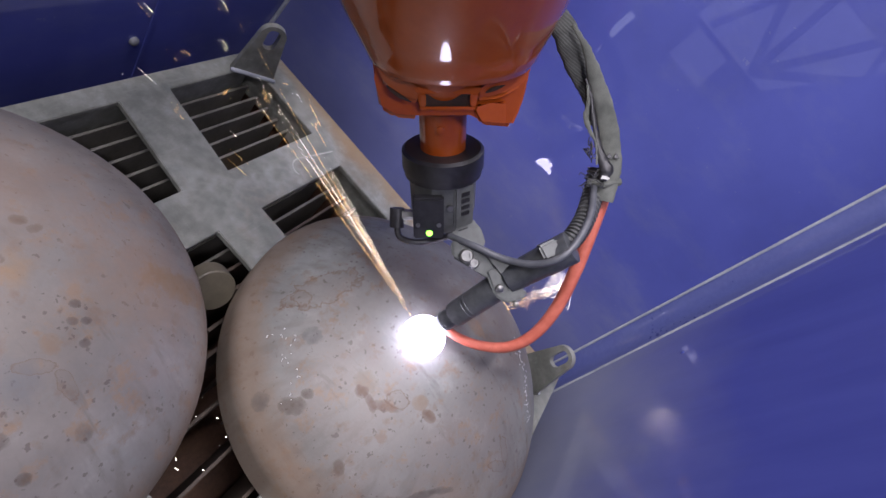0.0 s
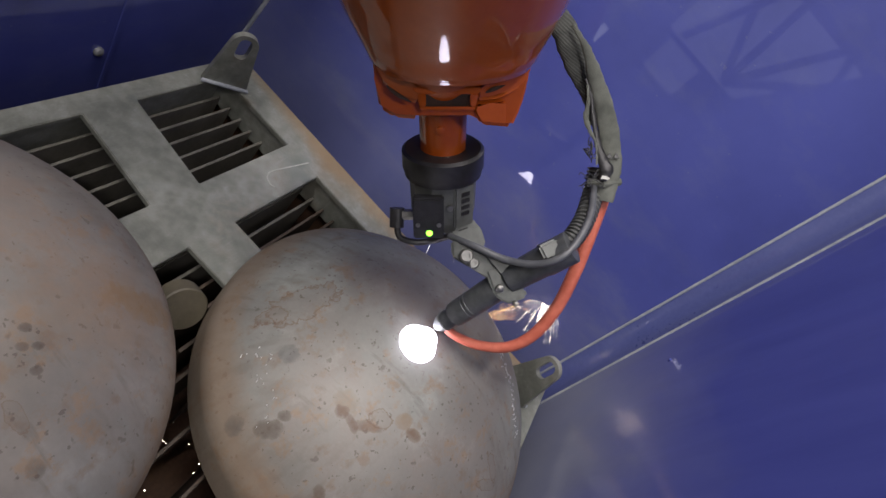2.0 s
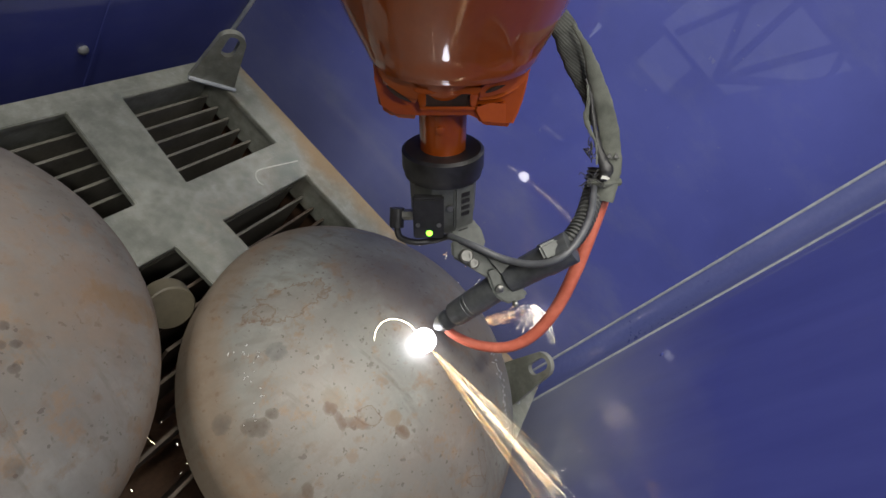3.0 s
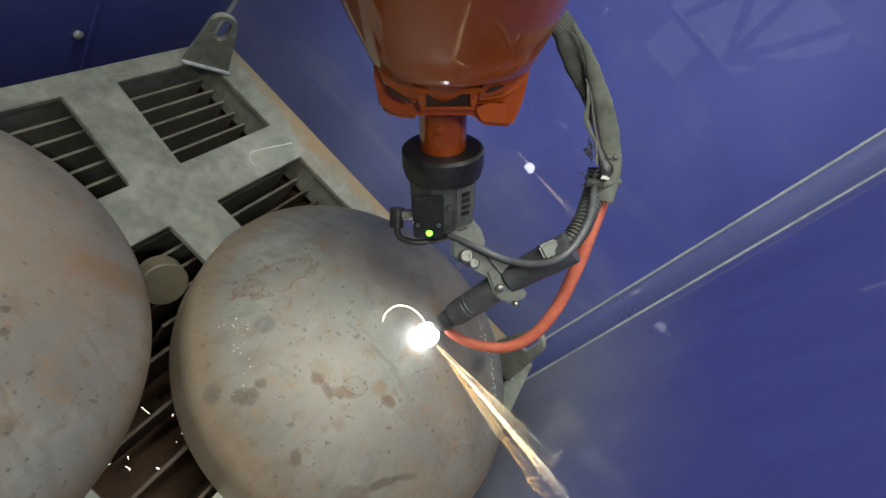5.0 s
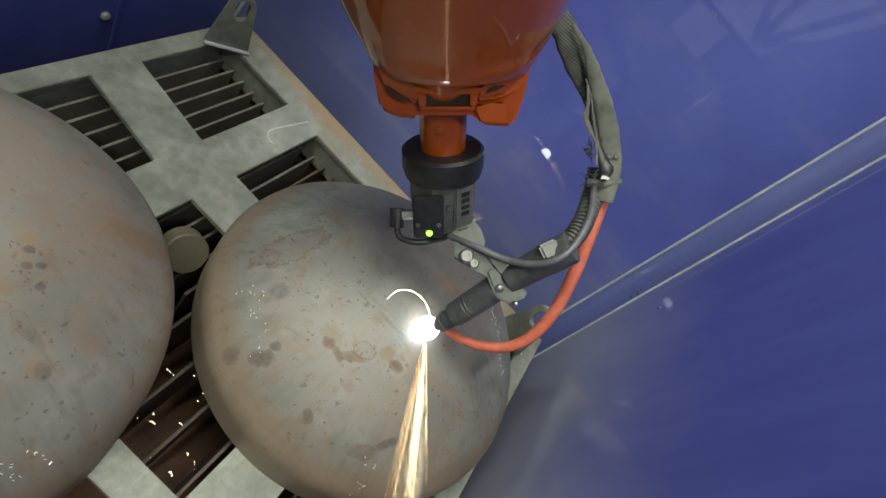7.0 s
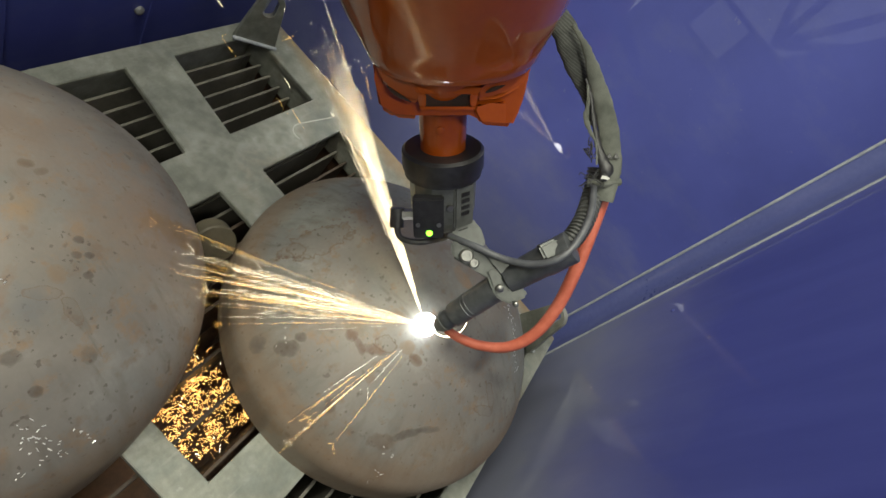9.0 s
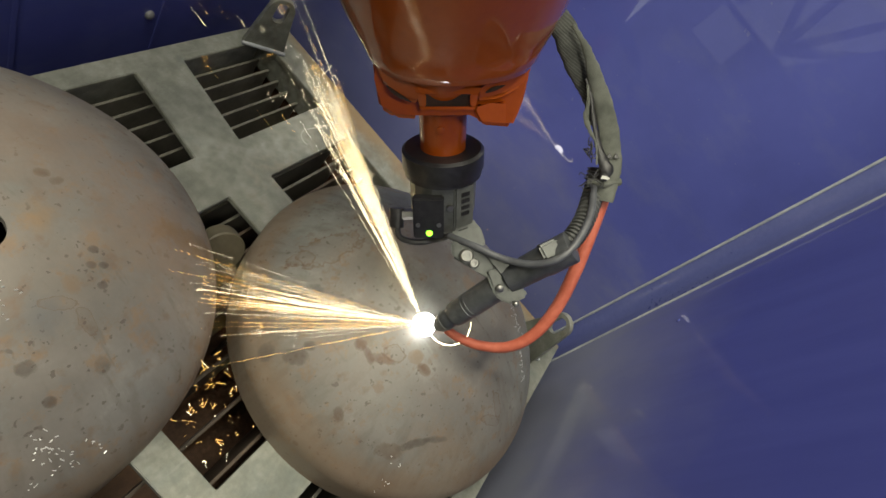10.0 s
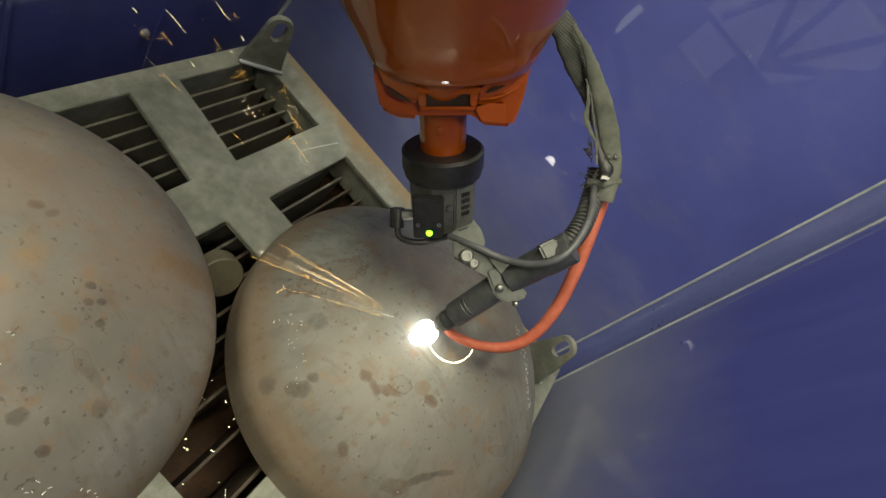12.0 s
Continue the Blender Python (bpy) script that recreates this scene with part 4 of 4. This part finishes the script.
def spark_jet(label, count, length, spread, seed, hot=0.5, start=0.02, late=False):
    """A fan of thin glowing streaks along +x from the origin."""
    rng = random.Random(seed)
    jet = thing("spark_jet", label, "sparks", kind="stuff")
    for material, share, name in ((SPARK, 1 - hot, "sparks"), (SPARK_HOT, hot, "bright_sparks")):
        bm = bmesh.new()
        for _ in range(int(count * share)):
            az, el = rng.gauss(0, spread), rng.gauss(0, spread * 0.5)
            d = Vector((1, math.tan(az), math.tan(el))).normalized()
            far = length * min(1.15, rng.uniform(0.35, 1.0) ** 0.7 * rng.uniform(0.8, 1.15))
            near = start if rng.random() < 0.22 else rng.uniform(start, far * 0.65)
            if late:
                near = rng.uniform(start, length)
                far = near + rng.uniform(0.006, 0.035)
            sag = Vector((0, rng.gauss(0, 0.006), -rng.uniform(0, 0.03)))
            line = [d * (near + (far - near) * i / 6) + sag * ((near + (far - near) * i / 6) / length) ** 2 for i in range(7)]
            w = rng.uniform(0.000018, 0.00005)
            tube(line, lambda u: w * (0.35 + 0.65 * math.sin(math.pi * min(1, u * 0.9 + 0.1))), 4, bm=bm)
            if rng.random() < 0.35:
                for _ in range(rng.choice((4, 6, 9))):
                    e = Vector((rng.uniform(0.2, 1), rng.uniform(-1, 1), rng.uniform(-1, 1))).normalized() * rng.uniform(0.004, 0.016)
                    tube([line[-1], line[-1] + e], w * 0.5, 3, bm=bm)
        part(name, bm, material, jet)
    return jet


jet_up = spark_jet("fan of white-orange sparks flying from the arc", 64, 0.5, 0.055, 3, hot=0.7)
jet_wide = spark_jet("wide fan of thin white sparks from the arc", 60, 0.48, 0.11, 35, hot=0.8)
jet_first = spark_jet("sparse thin fan of pale sparks from the arc", 17, 0.44, 0.04, 31, hot=0.6)
side_sparks = spark_jet("few long orange sparks spread wide from the arc", 12, 0.26, 0.075, 33, hot=0.3, start=0.05)
jet_left = spark_jet("fan of yellow sparks flying low over the steel", 66, 0.37, 0.1, 5, hot=0.5)
jet_down = spark_jet("narrow fan of golden sparks from the arc", 50, 0.31, 0.052, 7, hot=0.5)
strays = spark_jet("few stray sparks far out from the arc", 34, 0.62, 0.13, 13, hot=0.4, start=0.3, late=True)
jet_back = spark_jet("short fan of orange sparks from the arc", 20, 0.23, 0.04, 9, hot=0.5)
jet_wall = spark_jet("long fan of sparks striking the blue wall behind the torch", 20, 0.56, 0.02, 15, hot=0.1)


def splash(seed):
    """Sparks that burst and fall where a jet strikes the wall; x out of the wall, z up."""
    rng = random.Random(seed)
    burst = thing("spark_splash", "feathery burst of sparks bouncing off the blue wall", "sparks", kind="stuff")
    bm = bmesh.new()
    for _ in range(32):
        d = Vector((rng.uniform(0.1, 0.6), rng.gauss(0.15, 0.5), rng.uniform(-1.0, 0.25))).normalized()
        far = rng.uniform(0.02, 0.1)
        near = far * rng.uniform(0.0, 0.5)
        line = [d * (near + (far - near) * i / 4) + Vector((0, 0, -2.2)) * (near + (far - near) * i / 4) ** 2 for i in range(5)]
        w = rng.uniform(0.00004, 0.0001)
        tube(line, w, 4, bm=bm)
        for _ in range(3):
            e = Vector((rng.uniform(0.0, 1), rng.uniform(-1, 1), rng.uniform(-1, 0.6))).normalized() * rng.uniform(0.003, 0.011)
            tube([line[-1], line[-1] + e], w * 0.6, 3, bm=bm)
    part("bright_sparks", bm, SPARK_HOT, burst)
    return burst


wall_splash = splash(17)


# a curl of glowing swarf at the cut
curl = thing("swarf_curl", "thin glowing curl of metal at the cut", "swarf")
part("strand", tube([Vector((0.037 * math.cos(a) - 0.037, 0.037 * math.sin(a), 0.004)) for a in [math.pi * (0.02 + 0.9 * i / 30) for i in range(31)]], lambda u: 0.00045 * (1 - 0.5 * u), 6), SPARK_HOT, curl)


def ember_bed(label, count, seed, x0, x1, y0, y1):
    """Small bright chips and short streaks lying about on the slats and the tray."""
    rng = random.Random(seed)
    bed = thing("embers", label, "embers", kind="stuff")
    bm = bmesh.new()
    for _ in range(count):
        p = Vector((rng.uniform(x0, x1), rng.uniform(y0, y1), rng.uniform(-0.004, 0.004)))
        d = Vector((rng.gauss(0, 1), rng.gauss(0, 1), rng.gauss(0, 0.3))).normalized()
        k = rng.random()
        if k < (0.6 if count < 40 else 0.5):
            tube([p, p + d * rng.uniform(0.001, 0.005)], rng.uniform(0.00008, 0.00018), 4, bm=bm)
        else:
            for _ in range(rng.choice((1, 2, 4, 6))):
                e = Vector((rng.gauss(0, 1), rng.gauss(0, 1), rng.gauss(0, 0.4))).normalized()
                tube([p, p + (d * 0.9 + e) * rng.uniform(0.002, 0.009)], rng.uniform(0.00004, 0.00009), 4, bm=bm)
    part("chips", bm, EMBER if count > 40 else SPARK_HOT, bed)
    return bed


pit_few = ember_bed("few glowing chips on the slats under the plate window", 18, 21, -0.40, -0.27, -0.40, -0.24)
pit_few.location = (0, 0, -0.035)
pit_mid = ember_bed("scattered golden chips flying in the plate window", 90, 29, -0.40, -0.26, -0.39, -0.2)
pit_burst = ember_bed("bursting golden sparks in the plate window", 900, 23, -0.40, -0.26, -0.39, -0.2)


def ride_at(t):
    """The rider's pose at t, between the rows of the path."""
    for (t0, m0), (t1, m1) in zip(RIDE, RIDE[1:]):
        if t <= t1:
            u = (t - t0) / (t1 - t0)
            q = m0.to_quaternion().slerp(m1.to_quaternion(), u)
            return Matrix.LocRotScale(m0.translation.lerp(m1.translation, u), q, None)
    return RIDE[-1][1]


# where the arc burns, seen from the rider: seconds, bearing
BURN = [(0.0, 752, 595), (1.5, 752, 600), (3.0, 750, 603), (5.5, 757, 590), (6.5, 757, 582), (9.5, 752, 573), (10.5, 750, 576), (12.0, 754, 588)]


def arc_place(t):
    """Where the bearing of the cut meets the head."""
    for (t0, x0, y0), (t1, x1, y1) in zip(BURN, BURN[1:]):
        if t <= t1:
            u = (t - t0) / (t1 - t0)
            ride, near, far = ride_at(t), 0.6, 0.95
            for _ in range(30):
                mid = (near + far) / 2
                p = ride @ at(x0 + (x1 - x0) * u, y0 + (y1 - y0) * u, mid)
                if p.z > head_z(RIGHT_FORM, math.hypot(p.x - RX, p.y - RY)) + 0.012:
                    near = mid
                else:
                    far = mid
            return p


def head_normal(p):
    return Vector((p.x - RX, p.y - RY, p.z - head_form(*RIGHT_FORM)[0])).normalized()


def on_east_wall(t, px, py):
    """Where a bearing meets the east wall."""
    eye = ride_at(t).translation
    way = ride_at(t).to_3x3() @ at(px, py, 1.0)
    n = Vector((1, -SKEW, -FLARE))
    return eye + way * ((XW + SKEW * 0.8 - n.dot(eye)) / n.dot(way))


def jet_rows(aims):
    """Rows for a jet: seconds and the bearing of its far end and how far that rises off the steel, or None while it has not left the cut."""
    rows = []
    for i, (t, aim) in enumerate(aims):
        o = arc_place(t)
        if aim is None:
            m = Matrix.Translation((RX - 0.2, RY, 0.06))
        else:
            # the bearing meets the plane that just clears the steel
            n = head_normal(o)
            eye = ride_at(t).translation
            way = ride_at(t).to_3x3() @ at(aim[0], aim[1], 1.0)
            x = (on_east_wall(t, *aim[:2]) if aim[2] == "wall" else eye + way * (n.dot(o + n * aim[2] - eye) / n.dot(way))) - o
            x = x.normalized()
            zz = Vector((0, 0, 1))
            yy = zz.cross(x).normalized()
            m = Matrix.Translation(o) @ Matrix((x, yy, x.cross(yy))).transposed().to_4x4() @ Matrix.Rotation(radians((i * 37) % 60 - 30), 4, "X")
        rows.append((t, m))
    return rows


def motions():
    walk(robot, RIDE)
    walk(arc, [(t / 2, Matrix.Translation(arc_place(t / 2))) for t in range(25)])
    walk(flare, [(t, Matrix.Translation((0, 0, z))) for t, z in ((0, -0.004), (1.2, -0.008), (1.7, -0.018), (2.2, -0.04), (2.6, -0.08), (9, -0.08), (11.4, -0.08), (12, -0.042))])
    walk(jet_first, jet_rows([(0, (440, 90, 0.03)), (0.4, (470, 110, 0.03)), (0.8, (490, 120, 0.03)), (1.18, (500, 140, 0.03)), (1.24, None), (12, None)]))
    walk(side_sparks, jet_rows([(0, None), (8.6, None), (8.66, (540, 750, 0.03)), (9.14, (545, 750, 0.03)), (9.2, None), (10.74, None), (10.8, (430, 540, 0.03)), (11.1, (430, 510, 0.03)), (11.5, (450, 430, 0.03)), (11.7, (470, 380, 0.03)), (11.8, (540, 440, 0.03)), (12, (600, 505, 0.03))]))
    walk(jet_up, jet_rows([(0, None), (8.45, None), (8.5, (602, 110, 0.03)), (9.0, (594, 90, 0.03)), (9.5, (553, 60, 0.03)), (10.0, (522, 60, 0.03)), (10.5, (440, 50, 0.03)), (11.0, (425, 40, 0.03)), (11.5, (445, 50, 0.03)), (11.87, (430, 50, 0.03)), (11.92, None), (12, None)]))
    walk(jet_wide, jet_rows([(0, None), (10.68, None), (10.74, (400, 70, 0.03)), (11.2, (420, 90, 0.03)), (11.7, (440, 100, 0.03)), (11.76, None), (12, None)]))
    walk(jet_left, jet_rows([(0, None), (7.72, None), (7.78, (330, 480, 0.03)), (9.0, (300, 470, 0.03)), (9.5, (330, 510, 0.03)), (10.5, (320, 515, 0.03)), (10.8, (320, 520, 0.03)), (10.85, None), (12, None)]))
    walk(jet_down, jet_rows([(0, None), (2.33, None), (2.38, (990, 870, 0.03)), (3.2, (985, 860, 0.03)), (5.0, (985, 850, 0.03)), (5.6, (985, 860, 0.03)), (6.1, (970, 850, 0.03)), (6.3, (750, 880, 0.03)), (6.5, (725, 900, 0.03)), (7.2, (715, 900, 0.03)), (7.7, (700, 880, 0.03)), (7.76, None), (12, None)]))
    hits = [(0, 1010, 500), (0.5, 1000, 520), (1.0, 983, 530), (1.5, 972, 532), (2.5, 950, 535), (3.5, 944, 535)]
    walk(jet_wall, jet_rows([(t, (x, y, "wall")) for t, x, y in hits] + [(3.56, None), (12, None)]))
    walk(wall_splash, [(t, Matrix.Translation(on_east_wall(t, x, y) - Vector((0.003, 0, 0))) @ Matrix.Rotation(math.pi, 4, "Z") @ Matrix.Rotation(radians(i * 25 - 60), 4, "X")) for i, (t, x, y) in enumerate(hits)] + [(3.56, Matrix.Translation((RX + 0.1, RY, 0.06))), (12, Matrix.Translation((RX + 0.1, RY, 0.06)))])
    walk(jet_back, jet_rows([(0, None), (5.34, None), (5.4, (742, 800, 0.03)), (6.15, (745, 830, 0.03)), (6.22, None), (10.74, None), (10.8, (300, 790, 0.03)), (11.15, (290, 780, 0.03)), (11.2, None), (12, None)]))
    walk(strays, jet_rows([(0, (400, 100, 0.06)), (0.8, (420, 90, 0.06)), (0.86, None), (8.5, None), (8.56, (520, 120, 0.06)), (9.5, (560, 60, 0.06)), (10.5, (440, 110, 0.06)), (11.0, (390, 80, 0.06)), (12, (400, 100, 0.06))]))
    walk(pit_burst, [(t, Matrix.Translation((0, 0, z))) for t, z in ((0, -0.43), (8.2, -0.43), (8.5, -0.14), (9.0, -0.13), (9.15, -0.14), (9.35, -0.43), (12, -0.43))])
    walk(pit_mid, [(t, Matrix.Translation((0, 0, z))) for t, z in ((0, -0.43), (8.2, -0.43), (8.5, -0.12), (9.3, -0.09), (9.9, -0.08), (10.3, -0.15), (10.6, -0.43), (12, -0.43))])
    rows = []
    for t, turn, out in ((0, 0, 0), (2.3, 0, 0), (2.6, 40, 0.6), (3.0, 20, 0.8), (4.5, 10, 1), (5.5, 0, 1), (6.8, -10, 1), (7.5, -60, 1), (8.3, -120, 1), (9.5, -160, 1), (10.5, -172, 1), (11.2, -178, 1), (12, -185, 1)):
        o = arc_place(t)
        n = head_normal(o)
        way = ride_at(t).to_3x3() @ Vector((1, 0, 0))
        way = (way - n * way.dot(n)).normalized()
        m = Matrix.Translation(o - n * (0.05 * (1 - out))) @ Matrix((way, n.cross(way), n)).transposed().to_4x4() @ Matrix.Rotation(radians(turn), 4, "Z")
        rows.append((t, m))
    walk(curl, rows)


motions()
